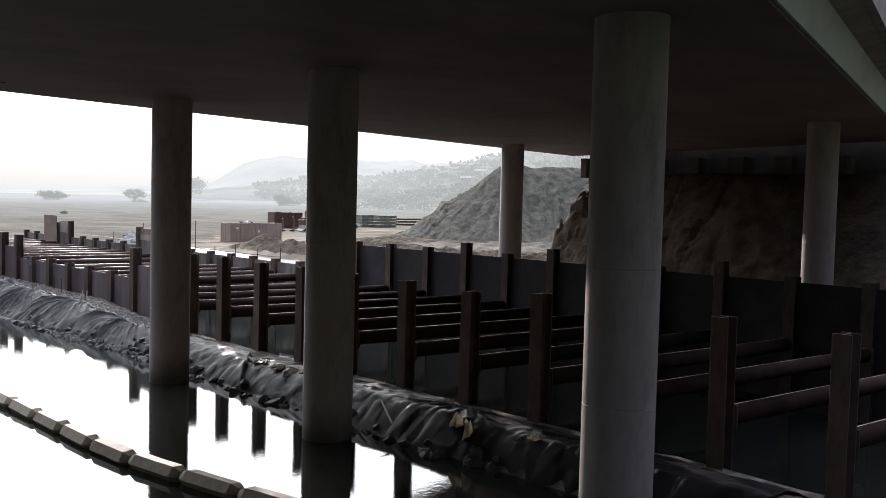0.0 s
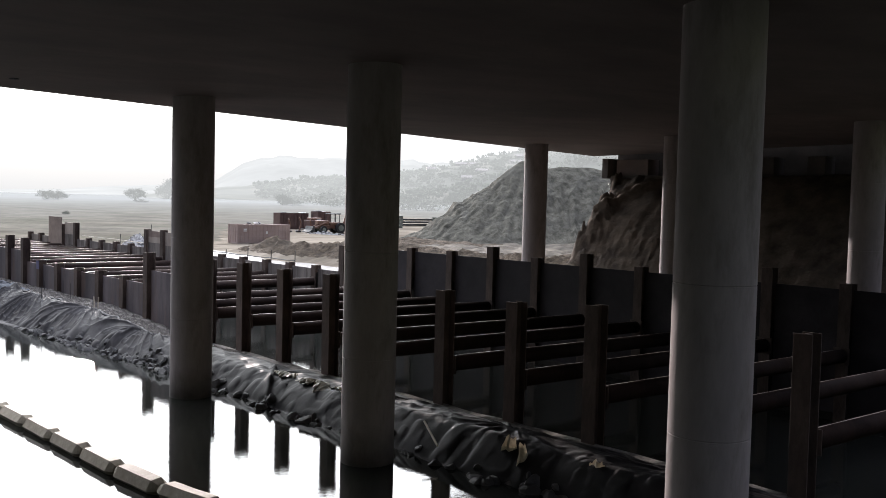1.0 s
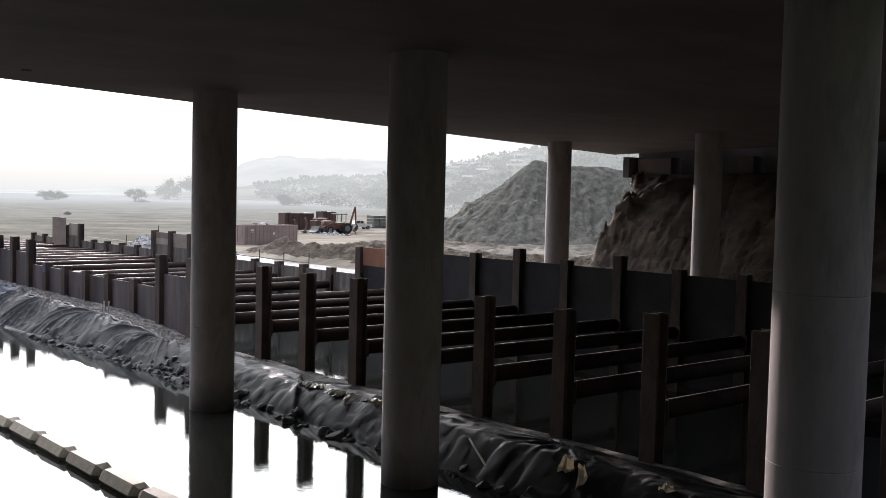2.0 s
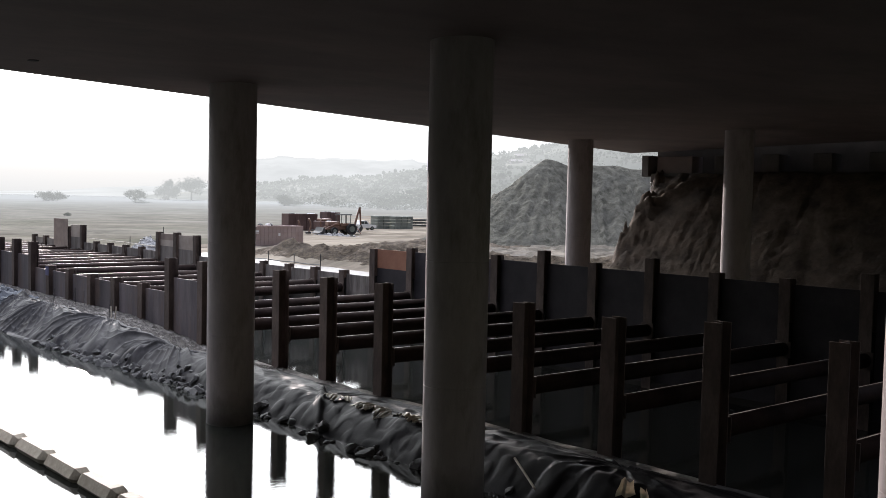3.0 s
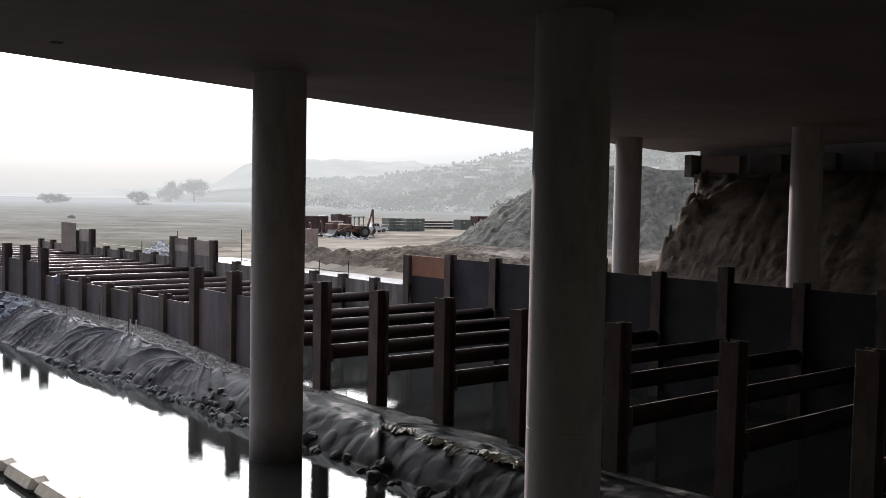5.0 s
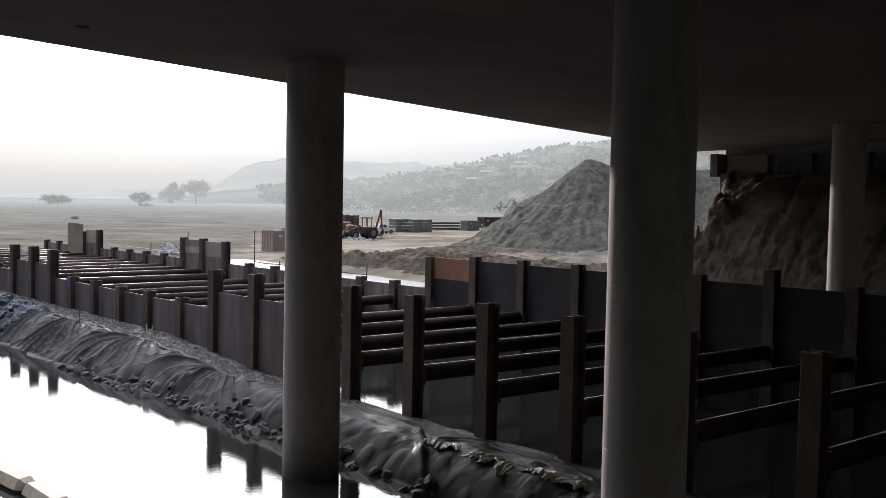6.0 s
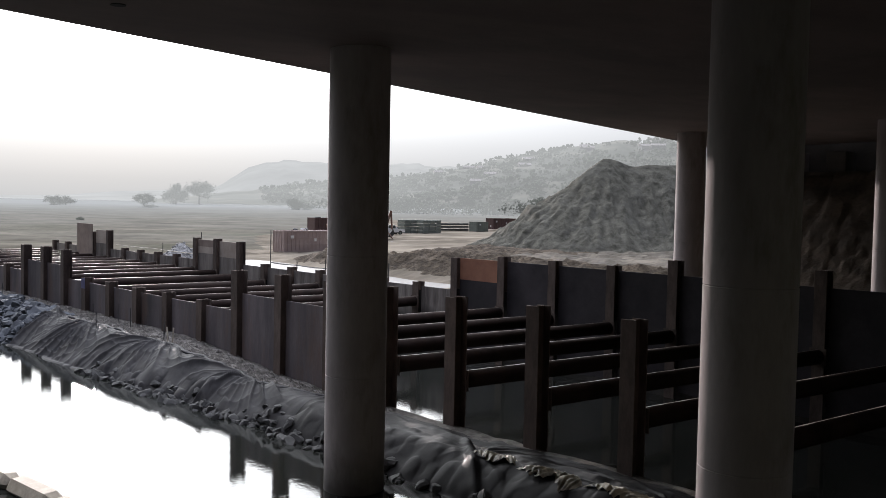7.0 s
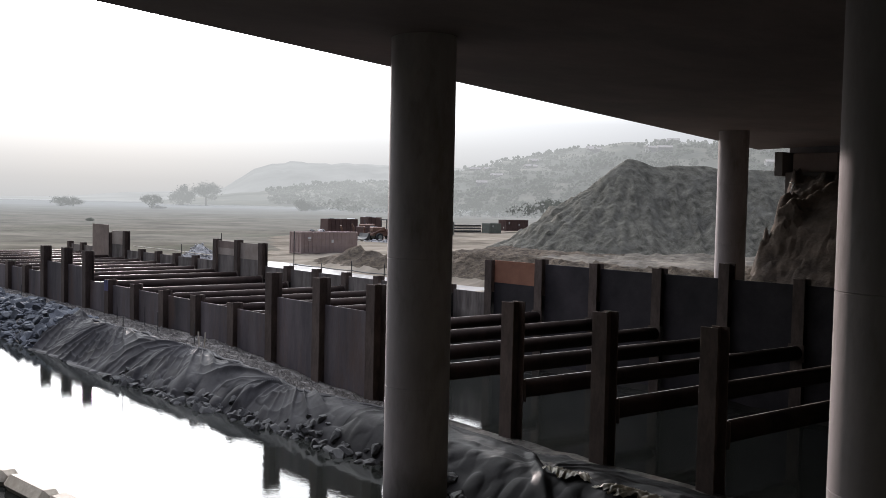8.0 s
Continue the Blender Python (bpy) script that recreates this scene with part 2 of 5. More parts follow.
GREYGREEN = surface("grey_green_steel", (0.14, 0.16, 0.14), (0.22, 0.24, 0.21), 0.5, 0.7, 0.1, 0.15, 9, vary=0.2)
DARKSTEEL = surface("dark_steel", (0.03, 0.03, 0.032), (0.08, 0.078, 0.075), 1.0, 0.6, 0.1, 0.2, 12, vary=0.2)
MACHINE = surface("dirty_machine_paint", (0.15, 0.075, 0.052), (0.24, 0.135, 0.095), 0.9, 0.55, 0.1, 0.1, 12, vary=0.1,
                  third=(0.10, 0.08, 0.06), third_scale=1.2, third_amount=0.6)
WHITE = surface("white_paint", (0.70, 0.70, 0.70), (0.80, 0.80, 0.80), 0.8, 0.35, 0.05, 0.0, 8, vary=0.04)
RUBBER = surface("rubber", (0.02, 0.02, 0.02), (0.04, 0.04, 0.04), 2.0, 0.9, 0.05, 0.1, 12, vary=0.1)
RUBBLE = surface("broken_concrete", (0.18, 0.178, 0.178), (0.42, 0.415, 0.41), 1.2, 0.9, 0.05, 0.4, 7, vary=0.4)
SCRUB = surface("dense_scrub", (0.016, 0.02, 0.012), (0.04, 0.045, 0.026), 0.1, 0.95, 0.03, 0.5, 1.5, vary=0.2, depth=0.3, sheen=0.1)
HILL = surface("far_hill_scrub", (0.03, 0.034, 0.026), (0.065, 0.067, 0.052), 0.02, 1.0, 0.0, 0.0, 0.2, vary=0.2,
               third=(0.16, 0.14, 0.11), third_scale=0.01, third_amount=0.5, sheen=0.0)


def haze_glow(m, near, deep, x0=-620, x1=-1200):
    """Haze painted as emission on far land, deeper over marsh (-x) than towards hill."""
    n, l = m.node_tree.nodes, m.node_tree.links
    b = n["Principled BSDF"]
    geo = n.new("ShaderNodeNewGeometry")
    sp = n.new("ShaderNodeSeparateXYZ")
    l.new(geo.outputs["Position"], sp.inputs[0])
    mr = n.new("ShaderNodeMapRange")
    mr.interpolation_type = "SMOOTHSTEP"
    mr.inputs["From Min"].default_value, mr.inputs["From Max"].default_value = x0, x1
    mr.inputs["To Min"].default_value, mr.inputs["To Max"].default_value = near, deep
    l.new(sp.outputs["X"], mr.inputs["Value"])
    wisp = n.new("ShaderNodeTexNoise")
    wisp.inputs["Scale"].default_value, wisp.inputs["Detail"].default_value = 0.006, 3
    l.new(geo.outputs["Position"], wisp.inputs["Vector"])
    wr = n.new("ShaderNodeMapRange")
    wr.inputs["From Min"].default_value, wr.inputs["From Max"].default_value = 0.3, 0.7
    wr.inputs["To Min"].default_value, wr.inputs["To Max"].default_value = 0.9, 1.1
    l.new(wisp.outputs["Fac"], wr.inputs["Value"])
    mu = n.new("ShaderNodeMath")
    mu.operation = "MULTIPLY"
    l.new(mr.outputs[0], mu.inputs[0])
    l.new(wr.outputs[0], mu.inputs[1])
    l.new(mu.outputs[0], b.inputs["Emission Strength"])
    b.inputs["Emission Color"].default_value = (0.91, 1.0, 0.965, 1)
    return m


# far surfaces glow with painted haze, no mist is built
haze_glow(HILL, 0.245, 0.45)
RIDGE = haze_glow(surface("misty_ridge", (0.04, 0.042, 0.035), (0.07, 0.07, 0.06), 0.01, 1.0, 0.0, 0.0, 0.1, vary=0.1, sheen=0.0), 0.43, 0.56, -1250, -1800)
FARWOOD = haze_glow(surface("misty_woods", (0.03, 0.04, 0.025), (0.06, 0.07, 0.045), 0.5, 1.0, 0.0, 0.0, 4, vary=0.3, sheen=0.0), 0.235, 0.43)
FARLEAF = haze_glow(surface("misty_foliage", (0.03, 0.04, 0.025), (0.06, 0.07, 0.045), 0.5, 1.0, 0.0, 0.0, 4, vary=0.3, sheen=0.0), 0.40, 0.42)
MIDLEAF = haze_glow(surface("hazy_foliage", (0.03, 0.04, 0.025), (0.06, 0.07, 0.045), 0.5, 1.0, 0.0, 0.0, 4, vary=0.3, sheen=0.0), 0.31, 0.41)
BUSHLEAF = haze_glow(surface("bush_foliage", (0.03, 0.042, 0.025), (0.06, 0.075, 0.045), 0.5, 1.0, 0.0, 0.0, 4, vary=0.3, sheen=0.0), 0.10, 0.10)
HOUSEWALL = haze_glow(surface("pale_plaster", (0.19, 0.185, 0.175), (0.28, 0.27, 0.255), 0.3, 0.9, 0.05, 0.0, 3, vary=0.3), 0.26, 0.30)
HOUSEROOF = haze_glow(surface("roof_tile", (0.15, 0.13, 0.12), (0.22, 0.2, 0.185), 0.3, 0.9, 0.05, 0.0, 3, vary=0.3), 0.26, 0.30)
HOUSEGLASS = haze_glow(surface("dim_pane", (0.05, 0.05, 0.05), (0.09, 0.09, 0.09), 0.3, 0.3, 0.05, 0.0, 3, vary=0.1), 0.26, 0.40)
WOODSTAKE = surface("wood_stake", (0.46, 0.40, 0.33), (0.62, 0.56, 0.48), 3.0, 0.85, 0.1, 0.2, 20, vary=0.15)
BLUETARP = surface("blue_plastic", (0.05, 0.05, 0.12), (0.09, 0.085, 0.19), 2.0, 0.5, 0.1, 0.2, 10, vary=0.1)
GLASS, _, _, gb = nodes_of("glass")
gb.inputs["Base Color"].default_value = (0.05, 0.06, 0.06, 1)
gb.inputs["Roughness"].default_value = 0.08


def water_material():
    m, n, l, b = nodes_of("still_water")
    b.inputs["Base Color"].default_value = (0.018, 0.019, 0.017, 1)
    b.inputs["Roughness"].default_value = 0.01
    b.inputs["IOR"].default_value = 1.33
    tc = n.new("ShaderNodeTexCoord")
    wave = n.new("ShaderNodeTexNoise")
    wave.inputs["Scale"].default_value, wave.inputs["Detail"].default_value = 4.5, 4
    wave.inputs["Roughness"].default_value = 0.62
    l.new(tc.outputs["Object"], wave.inputs["Vector"])
    bp = n.new("ShaderNodeBump")
    bp.inputs["Strength"].default_value, bp.inputs["Distance"].default_value = 0.16, 0.012
    l.new(wave.outputs["Fac"], bp.inputs["Height"])
    l.new(bp.outputs[0], b.inputs["Normal"])
    return m


WATER = water_material()
# near-white base stands in for the bright sky the puddles reflect
PUDDLE, _, _, pb = nodes_of("sky_white_puddle")
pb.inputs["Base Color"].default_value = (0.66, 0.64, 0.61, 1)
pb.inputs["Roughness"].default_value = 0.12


# ---- building helpers ----
def mesh_from(name, verts, faces, material, smooth=False):
    me = bpy.data.meshes.new(name)
    me.from_pydata([tuple(v) for v in verts], [], [tuple(f) for f in faces])
    me.materials.append(material)
    if smooth:
        me.polygons.foreach_set("use_smooth", [True] * len(me.polygons))
    me.update()
    return me


def part(name, bm, material, parent=None, label="", smooth=False):
    """Links a bmesh as one mesh object, under a thing or a part where parent is given."""
    me = bpy.data.meshes.new(name)
    bmesh.ops.recalc_face_normals(bm, faces=bm.faces)
    bm.to_mesh(me)
    bm.free()
    me.materials.append(material)
    if smooth:
        me.polygons.foreach_set("use_smooth", [True] * len(me.polygons))
    ob = new(name, me)
    if parent:
        ob.parent = parent
    if label:
        ob["label"] = label
    return ob


def shared(name, me, parent=None, m=None):
    ob = new(name, me)
    if parent:
        ob.parent = parent
    if m is not None:
        ob.matrix_basis = m
    return ob


def thing(name, x, y, z, label, category, group="", kind="", turn=0.0):
    ob = new(name)
    ob.matrix_basis = pose(x, y, z, 0, 0, turn)
    return tagged(ob, label, category, group, kind)


def add_box(bm, x0, x1, y0, y1, z0, z1, bevel=0.0):
    m = Matrix.LocRotScale(((x0 + x1) / 2, (y0 + y1) / 2, (z0 + z1) / 2), None, (x1 - x0, y1 - y0, z1 - z0))
    made = bmesh.ops.create_cube(bm, size=1.0, matrix=m)
    if bevel:
        edges = list({e for v in made["verts"] for e in v.link_edges})
        bmesh.ops.bevel(bm, geom=edges, offset=bevel, segments=1, affect="EDGES")
    return bm


def box(x0, x1, y0, y1, z0, z1, bevel=0.0):
    return add_box(bmesh.new(), x0, x1, y0, y1, z0, z1, bevel)


def add_tube(bm, a, b, r0, r1=None, segments=12, caps=True):
    a, b = Vector(a), Vector(b)
    turn = (b - a).to_track_quat("Z", "Y").to_matrix().to_4x4()
    m = Matrix.Translation((a + b) / 2) @ turn
    bmesh.ops.create_cone(bm, cap_ends=caps, segments=segments, radius1=r0, radius2=r0 if r1 is None else r1,
                          depth=(b - a).length, matrix=m)
    return bm


def tube(a, b, r0, r1=None, segments=12):
    return add_tube(bmesh.new(), a, b, r0, r1, segments)


def add_prism(bm, profile, axis, a, b):
    """Extrudes a closed profile from a to b along x (profile is y, z) or y (profile is x, z)."""
    place = (lambda p, s: (s, p[0], p[1])) if axis == "x" else (lambda p, s: (p[0], s, p[1]))
    low = [bm.verts.new(place(p, a)) for p in profile]
    high = [bm.verts.new(place(p, b)) for p in profile]
    k = len(profile)
    for i in range(k):
        bm.faces.new((low[i], low[(i + 1) % k], high[(i + 1) % k], high[i]))
    bm.faces.new(low[::-1])
    bm.faces.new(high)
    return bm


def value_noise(x, y, seed):
    """Smooth random values in -1..1 over arrays of places."""
    x, y = np.asarray(x, float), np.asarray(y, float)
    xi, yi = np.floor(x), np.floor(y)
    u, v = x - xi, y - yi
    u, v = u * u * (3 - 2 * u), v * v * (3 - 2 * v)

    def h(a, b):
        s = np.sin(a * 127.1 + b * 311.7 + seed * 74.7) * 43758.5453
        return (s - np.floor(s)) * 2 - 1
    return (h(xi, yi) * (1 - u) + h(xi + 1, yi) * u) * (1 - v) + (h(xi, yi + 1) * (1 - u) + h(xi + 1, yi + 1) * u) * v


def rough_noise(x, y, seed, octaves=4):
    total, amp = 0, 1.0
    for o in range(octaves):
        total = total + amp * value_noise(x * 2 ** o + 13.7 * o, y * 2 ** o - 7.3 * o, seed + o)
        amp *= 0.5
    return total


def step(a, b, v):
    t = np.clip((v - a) / (b - a), 0, 1)
    return t * t * (3 - 2 * t)


def sheet(xs, ys, height):
    """Vertices and faces of a height field over the two axes."""
    gx, gy = np.meshgrid(np.asarray(xs, float), np.asarray(ys, float))
    gz = height(gx, gy)
    verts = np.stack([gx, gy, gz], -1).reshape(-1, 3)
    nx, ny = len(xs), len(ys)
    idx = np.arange(nx * ny).reshape(ny, nx)
    faces = np.stack([idx[:-1, :-1], idx[:-1, 1:], idx[1:, 1:], idx[1:, :-1]], -1).reshape(-1, 4)
    return verts.tolist(), faces.tolist()


# ---- plan ----
WALL_Y, BACK_Y = 24.8, 40.9
PITCH = 3.615


FRONT_SHIFT = {0: 0.2, 1: 0.3, 2: 0.25, 3: 0.0, 4: -0.1, 5: -0.15, 6: -0.2, 7: -0.25, 8: -0.45, 9: -0.45, 10: -0.43,
               11: -0.5, 12: -0.42, 13: -0.28, 14: -0.25, 15: 0.0, 16: 0.1}
BACK_SHIFT = {0: 0.45, 1: 0.45, 2: 0.45, 3: 0.45, 4: 0.45, 5: 0.3, 6: 0.2, 7: 0.05, 8: 0.3, 9: 0.45}


def pile_x(k):
    """Where pile k of the front wall stands: an even pitch, a little off here and there as driven."""
    return -26.33 - PITCH * (16 - k) + FRONT_SHIFT.get(k, 0.2 if k < 0 else 0.1)


def back_x(k):
    """Where pile k of the back wall stands."""
    return -26.33 - PITCH * (16 - k) + BACK_SHIFT.get(k, 0.3 if k < 0 else 0.72)


def soffit_z(x, y):
    return 12.13 + 0.019 * (x + 38.8) + 0.016 * (y - 18.8)


def left_edge(y):
    return -40.07 - 0.325 * (y - 11.4)


def near_edge(y):
    return -11.14 - 0.352 * (y - 18.9)


# ---- ground, bank and water ----
def bank_foot(x):
    return 20.0 + 0.3 * value_noise(x * 0.12, 2, 5) - 0.65 * step(-50, -60, x)


def berm(x, y):
    """Height of the bank between the pond and the shoring wall."""
    crest = 0.95 + 0.40 * step(-48, -58, x) + 0.6 * step(-104, -116, x) + 0.08 * value_noise(x * 0.3, 0, 3)
    behind = 0.50 + 0.78 * step(-48, -62, x) + 0.7 * step(-104, -116, x)
    foot = bank_foot(x)
    rise = step(foot - 0.6, 21.75 - 0.15 * step(-50, -43, x), y) * (crest + 0.75) - 0.75
    fall = step(22.0, WALL_Y - 0.4, y)
    return rise * (1 - fall) + behind * fall + 0.04 * rough_noise(x * 1.3, y * 1.3, 6, 3) * step(foot, foot + 2, y)


def windrow(x, y):
    """Share of the spoil windrow between the pit and the yard."""
    return np.exp(-(((y - 55.0 - 1.0 * value_noise(x * 0.15, 1, 29)) / 2.6) ** 2)) * step(-99, -90, x) * step(-57, -66, x)


def fill_edge(x, y):
    """Share of the raised fill before the stockpile."""
    n = rough_noise(x * 0.3, y * 0.3, 35, 4)
    return step(-89, -85.5, x + 0.5 * (y - 64) + 1.3 * n) * step(57.5, 61.0, y + 0.9 * n) * step(-44, -58, x)


def yard(x, y):
    """Height of the ground behind the pit: yard, a windrow of spoil, a fill terrace before the stockpile, rising far field."""
    rough = rough_noise(x * 0.45, y * 0.45, 31, 5)
    clods = np.abs(rough_noise(x * 1.1, y * 1.1, 33, 3))
    wind, lip = windrow(x, y), fill_edge(x, y)
    z = 2.0 + 1.15 * step(-70, -56, x) * step(80, 60, y) * (1 - lip)
    z = z + wind * (1.6 + 0.25 * rough + 0.45 * np.abs(rough_noise(x * 1.5, y * 1.5, 37, 2)))
    z = z + (1.7 + 0.10 * rough) * lip + 0.5 * clods * lip * (1 - lip) * 4
    z = z + 0.08 * rough_noise(x * 0.25, y * 0.25, 21) * step(50, 53, y)
    tracks = np.abs(value_noise((x * 0.8 + y * 0.6) * 1.1, (y * 0.8 - x * 0.6) * 0.09, 25))
    ruts = np.abs(value_noise((y + 0.12 * x + 1.2 * value_noise(x * 0.12, y * 0.2, 26)) * 1.25, x * 0.11, 28))
    z = z + lip * (0.34 * np.minimum(ruts * 2.2, 1) - 0.2)
    z = z + 0.14 * clods * step(44, 47, y) * step(62, 50, y) * step(-66, -58, x)
    z = z - 0.16 * (1 - np.minimum(tracks * 3, 1)) * step(50, 54, y) * step(125, 110, y)
    far = np.hypot(x + 10, y)
    return z + 0.001 * np.clip(far - 250, 0, 800)


def pit_z(x, y):
    """Muddy bottom under the water that stands in the pit."""
    return -2.2 + 0.14 * rough_noise(x * 0.4, y * 0.4, 11, 4)


def blocking_bank_foot(y):
    """Foot of the unseen bank added at the pit's east end to block light."""
    return 4.0 - 0.40 * y


def ground_z(x, y):
    z = np.where(y < WALL_Y, berm(x, y), np.where(y > BACK_Y, yard(x, y), pit_z(x, y)))
    left = step(-112.5, -113.5, x)
    z = np.where((y > WALL_Y) & (y <= BACK_Y), z * (1 - left) + 2.0 * left, z)
    # unseen rises on the east side, added to keep skylight out
    z = z + (12.5 - z) * step(0, 8, x - blocking_bank_foot(y)) * step(16.8, 19, y)
    return z + 40 * step(4, 48, x) * step(17, 22, y)


GX = np.concatenate([[-3500, -2500, -1700, -1200, -900, -700, -560, -460, -380, -320, -280, -255], np.arange(-240, -142, 3.0),
                     np.arange(-142, -114, 1.0), [-113.5, -112.5], np.arange(-112, -100, 0.8), np.arange(-100, -44, 0.42), np.arange(-44, 0, 0.8), np.arange(0, 60, 4.0), [80, 120, 200, 400, 900]])
GY = np.concatenate([[17.0, 17.6], np.arange(18, 24.6, 0.4), [24.75, 24.85], np.arange(25.3, 40.6, 0.6), [40.85, 40.95], np.arange(41.4, 82, 0.42),
                     np.arange(82, 130, 2.0), np.arange(130, 190, 3.5), [192, 200, 210, 240, 280, 330, 400, 480, 580, 700, 900, 1200, 1700, 2500, 3500]])
ground_verts, ground_faces = sheet(GX, GY, ground_z)
ground_me = mesh_from("ground", ground_verts, ground_faces, SAND, True)
ground_me.materials.append(BANK)
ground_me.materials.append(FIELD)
for extra in (MUD, SPOIL, TERRACE, SCRUB):
    ground_me.materials.append(extra)
centres = np.zeros(len(ground_me.polygons) * 3)
ground_me.polygons.foreach_get("center", centres)
cx, cy = centres[0::3], centres[1::3]
kinds = np.zeros(len(cx), dtype=np.int32)
yard_edge = np.where(cy < 64, -104 - 0.7 * (cy - 42), -119.4 - 1.40 * (cy - 64)) + 2.0 * rough_noise(cx * 0.06, cy * 0.06, 27, 3)
reach = np.hypot(cx + 20, cy - 3)
bearing = np.degrees(np.arctan2(cy - 3, cx + 20)) % 360
grass = np.where(cy < 64, cx < yard_edge, bearing > 148.6 - 6.4 * step(166, 190, reach) + 0.5 * rough_noise(cx * 0.06, cy * 0.06, 27, 3))
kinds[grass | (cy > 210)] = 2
kinds[(windrow(cx, cy) > 0.25) & (cy > 41)] = 4
inside = fill_edge(cx, cy)
kinds[(inside > 0.12) & (cy > 41)] = 4
kinds[(inside > 0.97) & (cy > 41) & (cx > -76 + 2.5 * rough_noise(cx * 0.2, cy * 0.2, 36, 3))] = 5
kinds[(inside > 0.97) & (cy > 41) & (kinds != 5)] = 4
kinds[(cx > -58) & (cy > 41) & (cy < 90)] = 4
kinds[(cy < 40.9) & (cx > -113)] = 3
kinds[cy < WALL_Y] = 1
kinds[(cx > 4) | (cx > blocking_bank_foot(cy) + 0.5)] = 6
ground_me.polygons.foreach_set("material_index", kinds)
tagged(new("ground", ground_me), "sandy construction yard, gravel bank and marsh grass field", "ground", kind="structure")

water_me = mesh_from("water", [(-400, -400, 0), (300, -400, 0), (300, 24.6, 0), (-400, 24.6, 0)], [(0, 1, 2, 3)], WATER)
tagged(new("water", water_me), "still pond water mirroring the pale sky", "water", kind="structure")
pool_me = mesh_from("pit_water", [(-113, 24.8, -0.9), (3, 24.8, -0.9), (3, 40.9, -0.9), (-113, 40.9, -0.9)], [(0, 1, 2, 3)], WATER)
tagged(new("pit_water", pool_me), "dark still water standing in the shoring pit", "water", kind="structure")


# ---- bridge ----
def bridge():
    top = new("bridge_deck")
    tagged(top, "wide grey concrete box girder deck of a road bridge", "bridge", kind="structure")
    y0, y1 = -55.0, 68.0
    rows = 60

    def strip(name, left, right, material, label=""):
        """A band of the deck between two edge functions that give x and z at y."""
        v, f = [], []
        for i in range(rows + 1):
            y = y0 + (y1 - y0) * i / rows
            (xa, za), (xb, zb) = left(y), right(y)
            v += [(xa, y, za), (xb, y, zb)]
            if i:
                f.append((2 * i - 2, 2 * i - 1, 2 * i + 1, 2 * i))
        me = mesh_from(name, v, f, material)
        ob = new(name, me)
        ob.parent = top
        solid = ob.modifiers.new("thickness", "SOLIDIFY")
        solid.thickness, solid.offset = 0.25, 0.0
        if label:
            ob["label"] = label

    def lo(y):
        return left_edge(y), soffit_z(left_edge(y), y) + 0.125

    def hi(y):
        return near_edge(y), soffit_z(near_edge(y), y) + 0.125

    def lo_up(y):
        return left_edge(y) - 0.9, lo(y)[1] + 1.75

    def hi_up(y):
        return near_edge(y) + 0.35, hi(y)[1] + 1.1

    def lo_out(y):
        return lo_up(y)[0] - 1.5, lo_up(y)[1] + 0.15

    def hi_out(y):
        return hi_up(y)[0] + 1.05, hi_up(y)[1] + 0.18
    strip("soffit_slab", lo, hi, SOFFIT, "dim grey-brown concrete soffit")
    strip("web", lo, lo_up, LITCON)
    strip("web", hi, hi_up, LITCON, "sloping light grey side of the girder")
    strip("overhang_slab", lo_up, lo_out, CONCRETE)
    strip("overhang_slab", hi_up, hi_out, CONCRETE)
    strip("road_slab", lambda y: (lo_up(y)[0], lo_up(y)[1] + 0.28), lambda y: (hi_up(y)[0], hi_up(y)[1] + 0.28), CONCRETE)
    strip("barrier", lambda y: (lo_out(y)[0], lo_out(y)[1] - 0.2), lambda y: (lo_out(y)[0], lo_out(y)[1] + 1.1), CONCRETE)
    strip("barrier", lambda y: (hi_out(y)[0], hi_out(y)[1] - 0.2), lambda y: (hi_out(y)[0], hi_out(y)[1] + 1.1), CONCRETE)


bridge()


def column(x, y, foot, seams, r=0.84):
    z1 = soffit_z(x, y)
    ob = thing("bridge_column", x, y, foot, "round grey concrete bridge column", "column", "bridge columns", "structure")
    bm = bmesh.new()
    g, n = 0.014, 56
    cuts = [0.0] + [v - foot for v in seams] + [z1 - foot + 0.05]
    for lo, hi in zip(cuts, cuts[1:]):
        for za, zb, ra, rb in ((lo, lo + g, r - g, r), (lo + g, hi - g, r, r), (hi - g, hi, r, r - g)):
            a = [bm.verts.new((ra * math.cos(2 * math.pi * i / n), ra * math.sin(2 * math.pi * i / n), za)) for i in range(n)]
            b = [bm.verts.new((rb * math.cos(2 * math.pi * i / n), rb * math.sin(2 * math.pi * i / n), zb)) for i in range(n)]
            for i in range(n):
                bm.faces.new((a[i], a[(i + 1) % n], b[(i + 1) % n], b[i]))
    part("shaft", bm, STAINED if foot < 0 else CONCRETE, ob, smooth=True)
    return ob


for cx, cy, foot, seams, *wide in [(-38.79, 18.83, -1.5, (3.2, 6.5)), (-26.68, 18.70, -1.5, (3.3, 6.6)), (-14.47, 18.73, -1.5, (3.3, 6.6), 0.89),
                            (-50.11, 51.39, 1.8, (6.0, 9.4)), (-38.6, 52.0, 1.8, (6.1, 9.6)), (-25.5, 50.15, 1.8, (6.2, 9.7))]:
    column(cx, cy, foot, seams, *wide)


